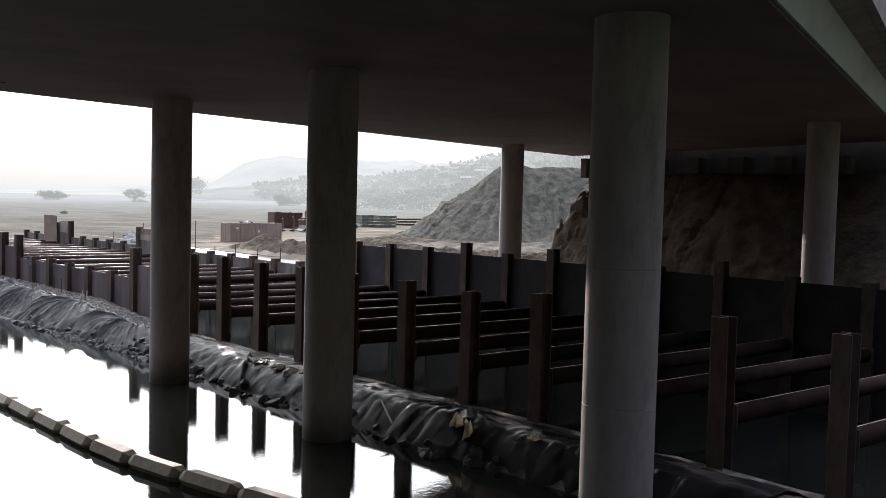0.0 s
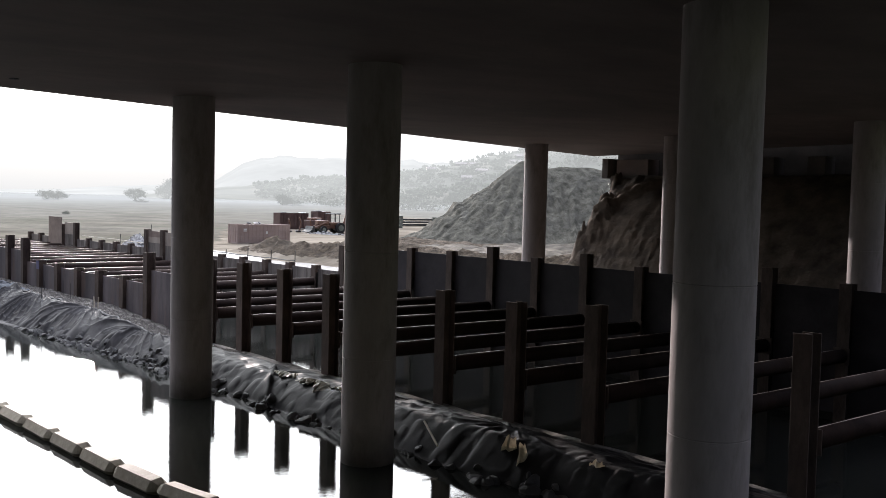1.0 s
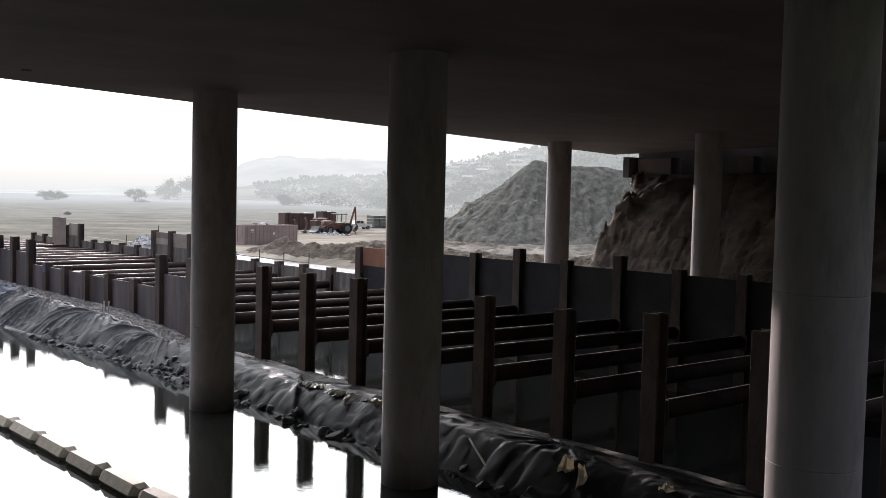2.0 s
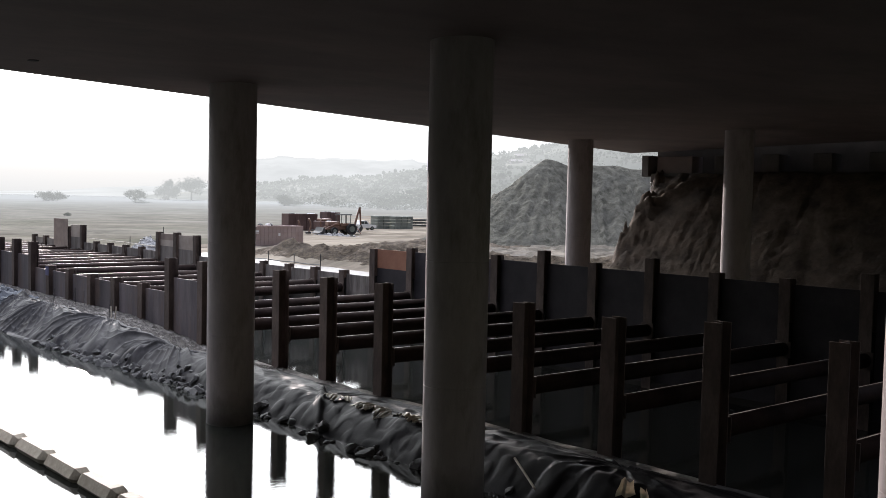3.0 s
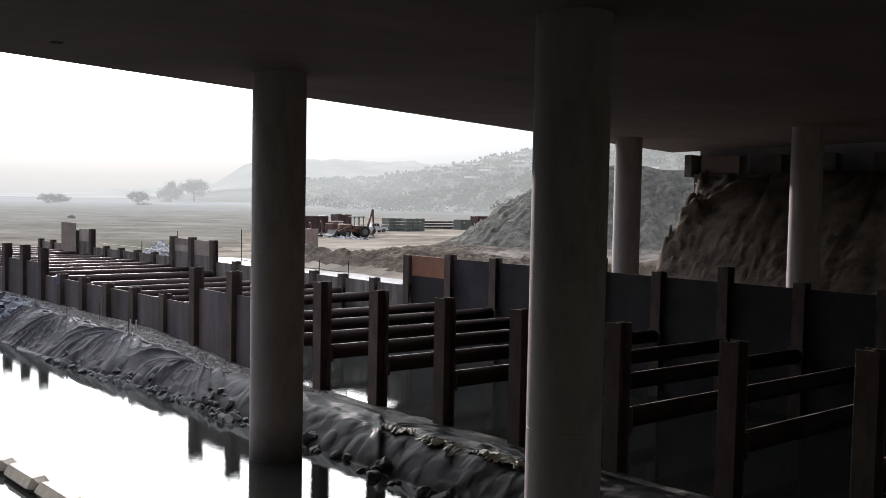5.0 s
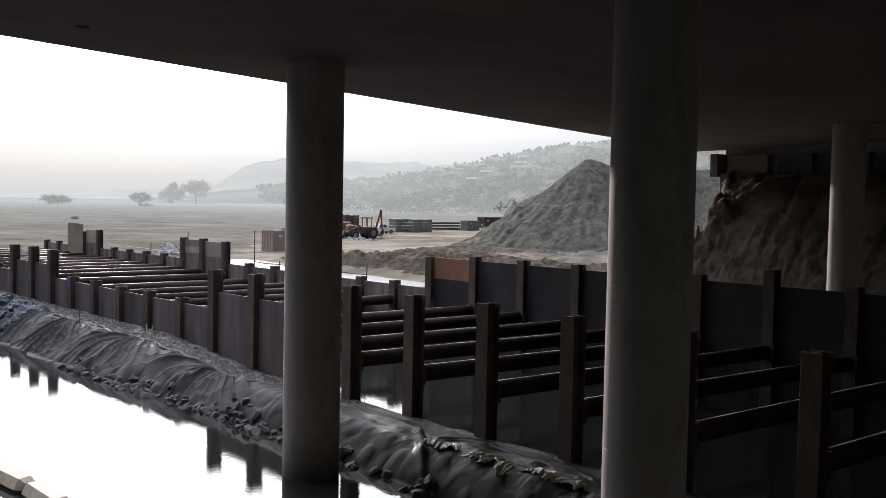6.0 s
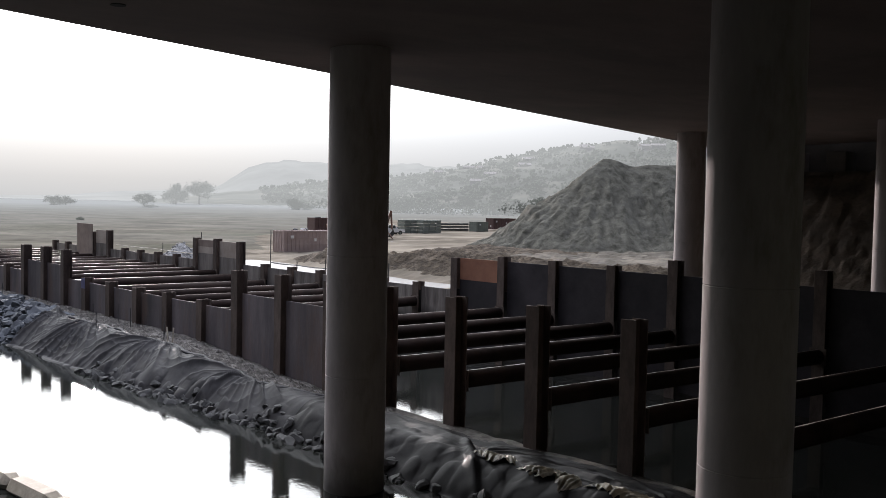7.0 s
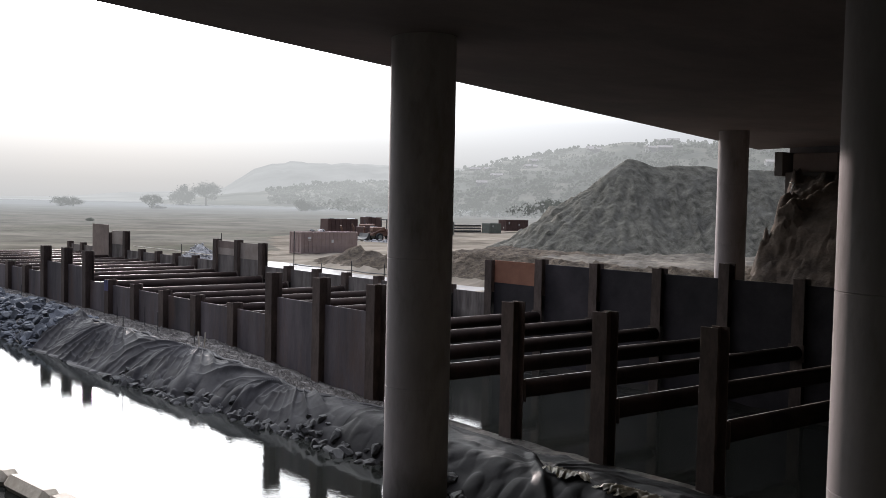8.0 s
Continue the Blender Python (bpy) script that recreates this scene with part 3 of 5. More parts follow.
# ---- abutment and cut slope ----
def abutment():
    ob = thing("abutment", -40, 66, 9.5, "shaded grey concrete abutment under the deck end", "abutment", kind="structure")
    part("seat_wall", box(-15.3, 30, 0.4, 2.5, -1.0, 1.25, 0.03), SHADECON, ob)
    part("wing_wall", box(-16.0, -15.35, 0.1, 2.2, 1.0, 2.7, 0.03), SHADECON, ob, "grey end wall of the abutment")
    # leftmost block gets lighter concrete for the light from the left
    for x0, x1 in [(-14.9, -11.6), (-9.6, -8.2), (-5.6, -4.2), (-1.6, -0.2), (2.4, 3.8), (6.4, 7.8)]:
        part("bearing_block", box(x0, x1, 0.7, 2.2, 1.25, 2.6, 0.03), SOFFIT if x0 < -14 else SHADECON, ob)
    part("backwall", box(-16.2, 30, 2.5, 4.0, -1.0, 4.2, 0.03), SHADECON, ob)

abutment()


def slope_z(x, y):
    """Cut face: ragged and steep along its free edge, smooth further in, clods along its foot."""
    n = rough_noise(x * 0.35, y * 0.35, 41, 5)
    edge = -53.6 - 0.34 * np.maximum(y - 62, 0) + 0.55 * rough_noise(y * 0.9, x * 0.25, 49, 4) + 0.3 * n
    inward = x - edge
    ragged = step(4.2, 1.2, inward + 0.9 * rough_noise(x * 0.5, y * 0.5, 46, 2))
    z = np.interp((y + 0.25 * n * ragged).ravel(), [53, 58.6, 59.6, 60.6, 62, 64, 66.2, 68], [2.9, 3.1, 4.3, 5.9, 7.6, 9.3, 10.7, 10.8]).reshape(y.shape)
    z = z - 0.7 * step(4, 9, inward) * step(59, 61, y) * step(66, 63, y)          # the face lies back a little further in
    across = x + 52.0 - 0.9 * (y - 62.5) - 0.35 * rough_noise(y * 0.6, x * 0.2, 48, 2)
    z = z + (0.75 * np.exp(-(across / 0.55) ** 2) - 0.7 * np.exp(-((across + 1.3) / 0.8) ** 2)) * step(60, 61.5, y) * step(66, 64.5, y)
    low = step(58.3, 59.2, y) * step(62.0, 60.6, y + 0.5 * n)
    crag = 0.10 * np.floor(4.2 * (rough_noise(x * 0.5 + 0.15 * y, y * 0.6, 45, 4) + 1)) - 0.5
    clod = np.abs(rough_noise(x * 1.5, y * 1.5, 43, 3)) + 0.6 * np.abs(rough_noise(x * 3.1, y * 3.1, 44, 2))
    rill = np.maximum(0, 1 - 4 * np.abs(value_noise(x * 0.8 + 0.25 * y, y * 0.12, 47)))
    body = 2.6 + (z - 2.6) * step(-0.5, 0.6, inward)
    return body + 0.06 * n + (crag + 0.3 * clod + 0.14 * np.abs(rough_noise(x * 5.5, y * 5.5, 42, 2))) * ragged * step(58, 60, y) + 0.22 * clod * low - 0.16 * rill * step(59.5, 61, y) + 0.05 * clod


sv, sf = sheet(np.concatenate([np.arange(-60, -40, 0.16), np.arange(-40, 10, 0.4)]), np.arange(53, 67.2, 0.18), slope_z)
tagged(new("cut_slope", mesh_from("cut_slope", sv, sf, CUT, True)), "bare eroded earth slope under the bridge end", "slope", kind="structure")


# ---- soil stockpile ----
def stockpile():
    def height(x, y):
        # long ridge from the peak, dropping to the yard
        px, py = x + 84.6, y - 86.0
        a, b = px * 0.70 + py * 0.714, -px * 0.714 + py * 0.70      # along and across the ridge
        n = rough_noise(x * 0.22, y * 0.22, 61, 5)
        ridge = 11.9 - 0.75 * step(0.0, 3.0, a) + 0.15 * step(4.5, 7.5, a) - 0.3 * step(8, 12, a) - 2.0 * step(16, 40, a) + 0.25 * value_noise(a * 0.6, 0.5, 66)
        d = np.where(a < 0, np.hypot(a, b), np.abs(b))
        end = 0.68 * np.minimum(-a, 2.0) + 0.68 * np.maximum(-a - 2.0, 0)       # blunt nose, then a steep end
        base = ridge - np.where(a < 0, np.hypot(end, 0.68 * b), 0.68 * d)
        gully = np.abs(value_noise(a * 0.42 + 0.1 * b, b * 0.06, 63)) + 0.6 * np.abs(value_noise(a * 1.1, b * 0.12, 64))
        lumps = np.abs(rough_noise(x * 0.9, y * 0.9, 67, 3))
        across = np.where(a < 0, np.arctan2(b, -a + 0.01) * 6.0, a)
        streak = np.abs(value_noise(across * 1.6 + 0.3 * lumps, d * 0.18, 68)) + 0.6 * np.abs(value_noise(across * 3.4, d * 0.35, 69))
        z = base + (0.25 * n + 0.16 * lumps) * step(0, 4, d) - 0.5 * streak * step(0.8, 4, d) - 0.6 * gully * step(1.0, 7, d) * step(-1, 6, base)
        z = z + (0.14 * np.abs(rough_noise(x * 2.0, y * 2.0, 70, 3)) - 0.26 * np.maximum(0, 1 - 5 * np.abs(value_noise(across * 2.2 + 0.5 * n, d * 0.09, 72)))) * step(0.5, 3, d)
        return np.maximum(1.4 + z, 0.5)
    v, f = sheet(np.arange(-110, -40, 0.22), np.arange(60, 116, 0.22), height)
    tagged(new("soil_stockpile", mesh_from("soil_stockpile", v, f, MOUND, True)), "tall gullied stockpile of grey-brown soil", "earth mound")


stockpile()


# ---- shoring walls ----
def plain_mesh(name, bm, material):
    me = bpy.data.meshes.new(name)
    bmesh.ops.recalc_face_normals(bm, faces=bm.faces)
    bm.to_mesh(me)
    bm.free()
    me.materials.append(material)
    return me


def pile_meshes(length):
    """Flange and web of a rusted H-section pile, its flanges along the wall."""
    return (plain_mesh("flange", box(-0.27, 0.27, -0.018, 0.018, 0, length, 0.004), RUST),
            plain_mesh("web", box(-0.016, 0.016, -0.232, 0.232, 0, length - 0.003), RUST))


PILES = {}


def soldier_pile(x, y, top, label, group):
    length = round((top + 2.6) * 20) / 20
    if length not in PILES:
        PILES[length] = pile_meshes(length)
    flange, web = PILES[length]
    ob = tagged(new("soldier_pile"), label, "steel pile", group)
    ob.matrix_basis = pose(x, y, -2.6, random.uniform(-0.3, 0.3), random.uniform(-0.3, 0.3), random.uniform(-1.5, 1.5))
    shared("flange", flange, ob, pose(0, -0.25, 0))
    shared("flange", flange, ob, pose(0, 0.25, 0))
    shared("web", web, ob)
    return ob


def steel_plate(x0, x1, y, z0, z1, material=PLATE, label="dark rusted steel lagging plate between piles", name="lagging_plate"):
    ob = part(name, box(x0, x1, y - 0.02, y + 0.02, z0, z1, 0.008), material)
    return tagged(ob, label, "steel plate")


FRONT_TOP = {0: 4.72, 1: 4.74, 2: 4.68, 8: 4.78, 9: 4.84, 10: 4.85, 11: 4.92, 12: 4.83, 13: 4.89, 14: 4.85, 15: 4.83, 16: 4.77, 17: 5.0, 18: 4.9, 19: 4.95, 20: 4.9}
for k in range(-9, 21):
    tall = k in FRONT_TOP
    soldier_pile(pile_x(k), WALL_Y, FRONT_TOP.get(k, 3.22 + 0.05 * math.sin(k * 2.3)),
                 "tall rusted steel soldier pile" if tall else "short rusted steel soldier pile", "front soldier piles")
    if k < 10:
        high = 3.72 if k in (0, 1) else 3.78 if k in (8, 9) else 2.95
        steel_plate(pile_x(k) + 0.30, pile_x(k + 1) - 0.30, WALL_Y, -2.4, high)

blue_mark = part("paint_mark", box(-0.275, 0.275, -0.282, -0.269, 5.2, 5.8, 0.002), BLUETARP, None, "blue spray paint mark")
blue_mark.parent = next(o for o in bpy.data.objects if o.name.startswith("soldier_pile") and abs(o.matrix_basis.translation.x - pile_x(3)) < 0.1)
BACK_TOP = {-9: 4.5, -8: 4.5, -7: 4.73, -2: 4.74, -1: 4.82, 0: 4.7, 7: 4.85}
for k in range(-11, 21):
    tall = k in BACK_TOP or k > 7
    top = BACK_TOP.get(k, 5.1 if k > 7 else 3.2)
    if k in (11, 13, 16):
        top = 5.55
    soldier_pile(back_x(k), BACK_Y, top, "tall rusted steel soldier pile" if tall else "short rusted steel soldier pile", "back soldier piles")
    high = 4.85 if k >= 8 else {7: 3.6, -2: 3.5, -1: 3.35, -8: 3.4}.get(k, 2.95)
    steel_plate(back_x(k) + 0.30, back_x(k + 1) - 0.30, BACK_Y, -2.4, high, *((BACKPLATE, "weathered grey steel plate with dark drip stains") if k < 7 else (SHADEPLATE, "steel plate under the bridge, darkened for the shade")))


def top_board(k, z0, z1, material, label, out=0.0, wide=0.30):
    steel_plate(back_x(k) + wide, back_x(k + 1) - wide, BACK_Y - 0.005 - out, z0, z1, material, label, "top_board")


top_board(7, 3.602, 4.85, ORANGE, "orange-brown board on top of the shoring wall")
top_board(-2, 4.052, 4.62, DULLBOARD, "dull brown board on top of the shoring wall")
top_board(-2, 3.502, 4.05, PALEBOARD, "pale weathered board on top of the shoring wall")
top_board(-1, 3.352, 4.6, PALEBOARD, "pale weathered board on top of the shoring wall")
top_board(-8, 3.402, 4.7, PALEBOARD, "pale weathered board on top of the shoring wall")
top_board(-9, 1.9, 5.27, DULLBOARD, "tall dull brown board fixed in front of the piles", 0.32, -0.25)


# ---- strut pipes across the pit ----
def strut(k, z, r=0.3):
    """A pipe from pile k of the front wall to pile k of the back wall, which stands a little aside."""
    ob = thing("strut_pipe", pile_x(k), WALL_Y, z, "brown steel strut pipe spanning the pit", "pipe strut", "pit struts")
    skew = back_x(k) - pile_x(k)
    y0, y1 = 0.27, BACK_Y - WALL_Y - 0.27
    part("pipe", tube((0, y0 + 0.04, 0), (skew, y1 - 0.04, 0), r, segments=24), PIPE, ob, smooth=True)
    verts, faces = [], []                            # pale strip along the crown, a painted highlight
    for i in range(25):
        s = i / 24
        half = 0.07 + 0.035 * math.sin(i * 1.9 + k) + 0.02 * math.sin(i * 5.3 + 2 * k)
        for j in (-1, 0, 1):
            verts.append((skew * s + (r + 0.004) * math.sin(half * j), y0 + 0.05 + (y1 - y0 - 0.1) * s, (r + 0.004) * math.cos(half * j)))
        if i:
            faces += [(3 * i - 3 + j, 3 * i - 2 + j, 3 * i + 1 + j, 3 * i + j) for j in (0, 1)]
    shared("dust_layer", mesh_from("dust_layer", verts, faces, GLINT, True), ob)
    for yy, sx in ((y0 + 0.02, 0), (y1 - 0.02, skew)):
        part("end_plate", box(sx - r - 0.06, sx + r + 0.06, yy - 0.02, yy + 0.02, -r - 0.06, r + 0.06, 0.006), RUST, ob)
    return ob


THICK_STRUTS = {-7: (1.84, 0.40), 0: (1.82, 0.40), 1: (1.62, 0.40)}
for k in range(-11, 21):
    if k in THICK_STRUTS:
        strut(k, *THICK_STRUTS[k])
    elif k not in (2, 7):
        strut(k, 2.0)


# ---- unseen land behind the camera, added to block low sky light ----
def blocking_land(x, y):
    south = 46 * step(-34, -92, y)
    east = 42 * step(20, 62, x)
    west = 30 * step(-78, -112, x) * step(6, -16, y)
    rise = np.maximum(np.maximum(south, east), west)
    return -1.0 + rise + 1.5 * rough_noise(x * 0.05, y * 0.05, 95, 4) * step(1, 4, rise)


bv, bf = sheet(np.arange(-360, 200, 7.0), np.arange(-190, 16.5, 7.0), blocking_land)
tagged(new("far_bank", mesh_from("far_bank", bv, bf, SCRUB, True)), "unseen scrub bank added round the pond to block low light", "bank", kind="structure")


# ---- far hills ----
def hill(radius, depth, crest, seed, material, name, label):
    """A ridge round the far side; crest: rows of azimuth and height, the azimuth in degrees."""
    az = np.array([c[0] for c in crest])
    hh = np.array([c[1] for c in crest])
    verts, faces = [], []
    cols, rws = 160, 8
    for i in range(cols + 1):
        a = az[0] + (az[-1] - az[0]) * i / cols
        h = float(np.interp(a, az[::1] if az[0] < az[-1] else az[::-1], hh if az[0] < az[-1] else hh[::-1]))
        h *= 1 + 0.04 * float(rough_noise(a * 1.3, 0.0, seed, 4))
        for j in range(rws + 1):
            s = j / rws
            rr = radius + depth * s
            z = 2 + h * (math.sin(s * math.pi / 2)) + 0.02 * h * float(rough_noise(a * 2, s * 6, seed + 1, 3))
            verts.append((-10 + rr * math.cos(radians(a)), rr * math.sin(radians(a)), z))
    for i in range(cols):
        for j in range(rws):
            p = i * (rws + 1) + j
            faces.append((p, p + 1, p + rws + 2, p + rws + 1))
    tagged(new(name, mesh_from(name, verts, faces, material, True)), label, "hill", kind="structure")


HILL_R, HILL_D = 1120, 520
HILL_CREST = [(100, 122), (116, 124), (121, 118), (123, 114), (125.8, 116), (128.4, 112), (131.6, 98), (135, 82), (137.6, 62), (142, 42), (144, 40), (150, 22), (156, 2)]
HILL_AZ, HILL_H = [c[0] for c in HILL_CREST], [c[1] for c in HILL_CREST]
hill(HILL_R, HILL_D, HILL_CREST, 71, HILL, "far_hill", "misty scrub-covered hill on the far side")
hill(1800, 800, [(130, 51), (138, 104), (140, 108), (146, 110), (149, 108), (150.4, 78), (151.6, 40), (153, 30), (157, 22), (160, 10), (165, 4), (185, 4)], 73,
     RIDGE, "backdrop", "pale distant ridge, its morning mist painted as glow")


# ---- plastic sheet over the bank ----
PINS = [(-70.6, 22.5, 14, 1.0), (-65.8, 22.2, 15, 1.0), (-58.1, 22.5, 15, 1.0), (-50.0, 22.3, 13, 0.9), (-44.0, 22.8, 7, 0.35),
        (-36.9, 21.7, 6, 0.45), (-30.6, 21.9, 8, 0.45), (-24.0, 22.4, 7, 0.5), (-17.0, 22.6, 7, 0.5)]


def sheet_head(x):
    """Where the upper hem of the plastic sheet lies."""
    return 22.15 + 2.0 * step(-47, -41, x) + 0.25 * value_noise(x * 0.33, 4, 83) + 0.10 * value_noise(x * 1.3, 1, 84)


def sheet_foot(x):
    """Where the torn lower hem of the plastic sheet lies."""
    return bank_foot(x) + 0.30 + 0.18 * value_noise(x * 0.9, 7, 81) + 0.14 * value_noise(x * 2.7, 9, 82)


def crest_fold(v, sharp=0.75):
    """A drape of pleats: rounded valleys, sharper crests."""
    return (1 - np.abs(np.sin(v))) ** sharp


def tarp():
    xs, n_v = np.arange(-71.4, -12.0, 0.045), 104
    rows = []
    for v in range(n_v + 1):
        s = v / n_v
        foot, head = sheet_foot(xs), sheet_head(xs)
        y = foot + (head - foot) * s
        x = xs + 0.12 * value_noise(xs * 0.6, s * 2.5, 85)
        # pleats that fan out from the pins along the hem
        total, weight = np.zeros_like(x), np.zeros_like(x) + 1e-9
        for i, (px, py, count, strength) in enumerate(PINS):
            dx, dy = x - px, py - y
            dist = np.hypot(dx, dy)
            phi = np.arctan2(dx, 1.5 * dy + 0.30)
            bend = 0.55 * value_noise(x * 0.55 + 3 * i, y * 0.6, 92 + i) + 0.16 * value_noise(x * 1.6, y * 1.3, 60 + i)
            wide = crest_fold(phi * count * 0.45 + 1.2 * bend + i, 1.1)
            thin = crest_fold(phi * count * 1.1 + 1.3 * bend + 2 * i, 2.0)
            alive = 0.55 + 0.45 * value_noise(phi * 2.3 + 7 * i, dist * 0.5, 110 + i)
            f = strength * (0.13 * wide + 0.22 * thin * alive) * step(0.1, 0.8, dist) * (1 - 0.3 * step(3.0, 6.0, dist))
            w = np.exp(-np.hypot(dx, 1.6 * dy) / 0.55)
            total, weight = total + f * w, weight + w
        fan = total / weight
        left = step(-45, -50, x)
        low = step(0.50, 0.20, s + 0.14 * value_noise(x * 0.35, 1, 99)) * step(-66, -61, x)
        boulder = np.sqrt(np.maximum(0, value_noise(x * 1.35, y * 1.5, 101))) + 0.5 * np.sqrt(np.maximum(0, value_noise(x * 2.6 + 5, y * 2.9, 102)))
        slack = crest_fold(2.2 * x - 5.0 * y + 3.2 * rough_noise(x * 0.4, y * 0.5, 86, 2), 2.2) * (0.5 + 0.5 * value_noise(x * 0.7, y * 0.5, 87))
        z = berm(x, y) + 0.05 + fan * (1 - 0.75 * low) * step(1.03, 0.85, s) + 0.09 * slack * left * (1 - low)
        z = z + 0.02 * rough_noise(x * 1.1, y * 1.1, 91, 3) + 0.26 * boulder * low * step(0.0, 0.1, s) * (0.35 + 0.65 * left)
        # one long diagonal crease where two sheets overlap
        across = (x + 37.9 - 1.25 * (22.3 - y)) * 0.62
        z = z + 0.13 * np.exp(-(across / 0.13) ** 2) * step(22.5, 22.0, y) - 0.05 * step(0.0, 0.25, across) * step(1.2, 0.4, across)
        z = np.maximum(z, -0.05 + 0.10 * step(0.0, 0.08, s))
        rows.append(np.stack([x, y, z], -1))
    grid = np.array(rows)
    sheets = []
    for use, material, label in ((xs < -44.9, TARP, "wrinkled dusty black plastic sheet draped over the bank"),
                                 (xs > -45.0, SHADESHEET, "black plastic sheet draped over the bank, its shade painted in")):
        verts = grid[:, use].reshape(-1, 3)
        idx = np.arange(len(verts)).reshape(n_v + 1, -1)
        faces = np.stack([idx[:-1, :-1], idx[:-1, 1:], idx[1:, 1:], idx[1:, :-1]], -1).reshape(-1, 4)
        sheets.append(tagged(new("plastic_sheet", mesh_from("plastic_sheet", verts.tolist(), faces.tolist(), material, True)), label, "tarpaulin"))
    ob = sheets[0]
    # bunched upper hem: one winding roll
    bm = bmesh.new()
    rings = []
    for a in np.arange(-70.0, -44.9, 0.18):
        yy = float(sheet_head(a)) + 0.08 * float(value_noise(a * 2.1, 3, 94))
        r = 0.055 + 0.05 * abs(float(value_noise(a * 1.7, 8, 96)))
        c = Vector((a, yy, float(berm(np.array(a), np.array(yy))) + 0.07))
        rings.append([bm.verts.new(c + Vector((0, r * 1.6 * math.cos(j * 1.0472), r * math.sin(j * 1.0472)))) for j in range(6)])
    for p, q in zip(rings, rings[1:]):
        for j in range(6):
            bm.faces.new((p[j], p[(j + 1) % 6], q[(j + 1) % 6], q[j]))
    part("rolled_hem", bm, TARP, ob, "bunched dark hem", True)


tarp()


def crumpled_sheet(x0, y0, length, wide, seed, high=1.0, material=TARP, label="crumpled end of the black plastic sheet on the stones"):
    """A bunched-up end of plastic sheet: sharp ridges over a low heap."""
    xs, ys = np.linspace(-length / 2, length / 2, 70), np.linspace(-wide / 2, wide / 2, 40)

    def height(x, y):
        edge = 1 - np.minimum(1, (2 * x / length) ** 2 + (2 * y / wide) ** 2)
        crease = np.abs(rough_noise(x * 1.1 + 0.8 * y, y * 1.7, seed, 2))
        return berm(x + x0, y + y0) + high * edge ** 0.5 * (0.10 + 0.5 * (1 - crease).clip(0, 1) ** 2 * (0.6 + 0.4 * value_noise(x * 1.1, y * 1.4, seed + 5))) - 0.08
    v, f = sheet(xs, ys, height)
    ob = new("sheet_bundle", mesh_from("sheet_bundle", v, f, material, True))
    ob.matrix_basis = pose(x0, y0, 0)
    tagged(ob, label, "tarpaulin")


crumpled_sheet(-70.8, 22.2, 3.0, 1.5, 140, 1.1)
crumpled_sheet(-68.6, 22.6, 2.4, 0.5, 150, 0.6)
LITEDGE = surface("lit_plastic_edge", (0.09, 0.08, 0.062), (0.34, 0.30, 0.225), 1.8, 0.5, 0.1, 0.4, 8, vary=0.2, depth=0.03, sheen=0.2)


def pleated_edge(x0, x1, seed, drop):
    """Sheet edge pleated over the crest, torn below; tan colour paints its lit creases."""
    xs = np.arange(x0, x1, 0.03)
    rows, n = [], 15
    ends = step(x0, x0 + 0.7, xs) * step(x1, x1 - 0.7, xs)
    reach = drop * (0.15 + 0.8 * np.maximum(0, value_noise(xs * 1.5, 3, seed)) + 0.45 * np.abs(value_noise(xs * 4.1, 5, seed + 1))) * ends
    lip = 21.45 + 0.12 * value_noise(xs * 0.5, 2, seed + 3)
    for i in range(n):
        s = i / (n - 1)
        y = lip + 0.35 * ends - (0.35 * ends + reach) * s + 0.03 * value_noise(xs * 3, s * 3, seed + 4)
        bend = 5.0 * value_noise(xs * 0.9, s * 0.8, seed + 2) + 1.5 * value_noise(xs * 2.7, s * 2.0, seed + 7)
        fold = crest_fold(xs * 8 + bend + 1.5 * s) * 0.11 * (0.6 + 0.4 * value_noise(xs * 1.7, 2, seed + 8)) * step(0.1, 0.5, s) + 0.05 * crest_fold(xs * 19 + 2 * bend)
        rows.append(np.stack([xs + 0.10 * s * value_noise(xs * 1.3, 1, seed + 6), y, berm(xs, y) + 0.02 + 0.11 * ends + fold * ends], -1))
    verts = np.array(rows).reshape(-1, 3)
    idx = np.arange(len(verts)).reshape(n, len(xs))
    faces = np.stack([idx[:-1, :-1], idx[1:, :-1], idx[1:, 1:], idx[:-1, 1:]], -1).reshape(-1, 4)
    ob = new("sheet_edge", mesh_from("sheet_edge", verts.tolist(), faces.tolist(), LITEDGE, True))
    tagged(ob, "tan pleated torn sheet edge on the crest, lit creases painted", "tarpaulin")


pleated_edge(-37.2, -34.9, 161, 0.25)
pleated_edge(-35.2, -32.6, 166, 0.55)
pleated_edge(-32.9, -30.2, 171, 0.6)


# ---- stones ----
def stone_mesh(name, seed, material):
    rnd = random.Random(seed)
    bm = bmesh.new()
    bmesh.ops.create_icosphere(bm, subdivisions=2, radius=0.5)
    sx, sy, sz = rnd.uniform(0.8, 1.25), rnd.uniform(0.7, 1.1), rnd.uniform(0.5, 0.85)
    flats = [(Vector((rnd.gauss(0, 1), rnd.gauss(0, 1), rnd.gauss(0, 1))).normalized(), rnd.uniform(0.22, 0.38)) for _ in range(14)]
    for v in bm.verts:
        for way, reach in flats:                     # broken faces
            over = v.co.dot(way) - reach
            if over > 0:
                v.co -= way * over
        k = 1 + rnd.uniform(-0.05, 0.05)
        v.co = Vector((v.co.x * sx * k, v.co.y * sy * k, v.co.z * sz * k)) * 1.2
    me = bpy.data.meshes.new(name)
    bm.to_mesh(me)
    bm.free()
    me.materials.append(material)
    return me


PALE_STONES = [stone_mesh("stone", 100 + i, ROCK) for i in range(7)]
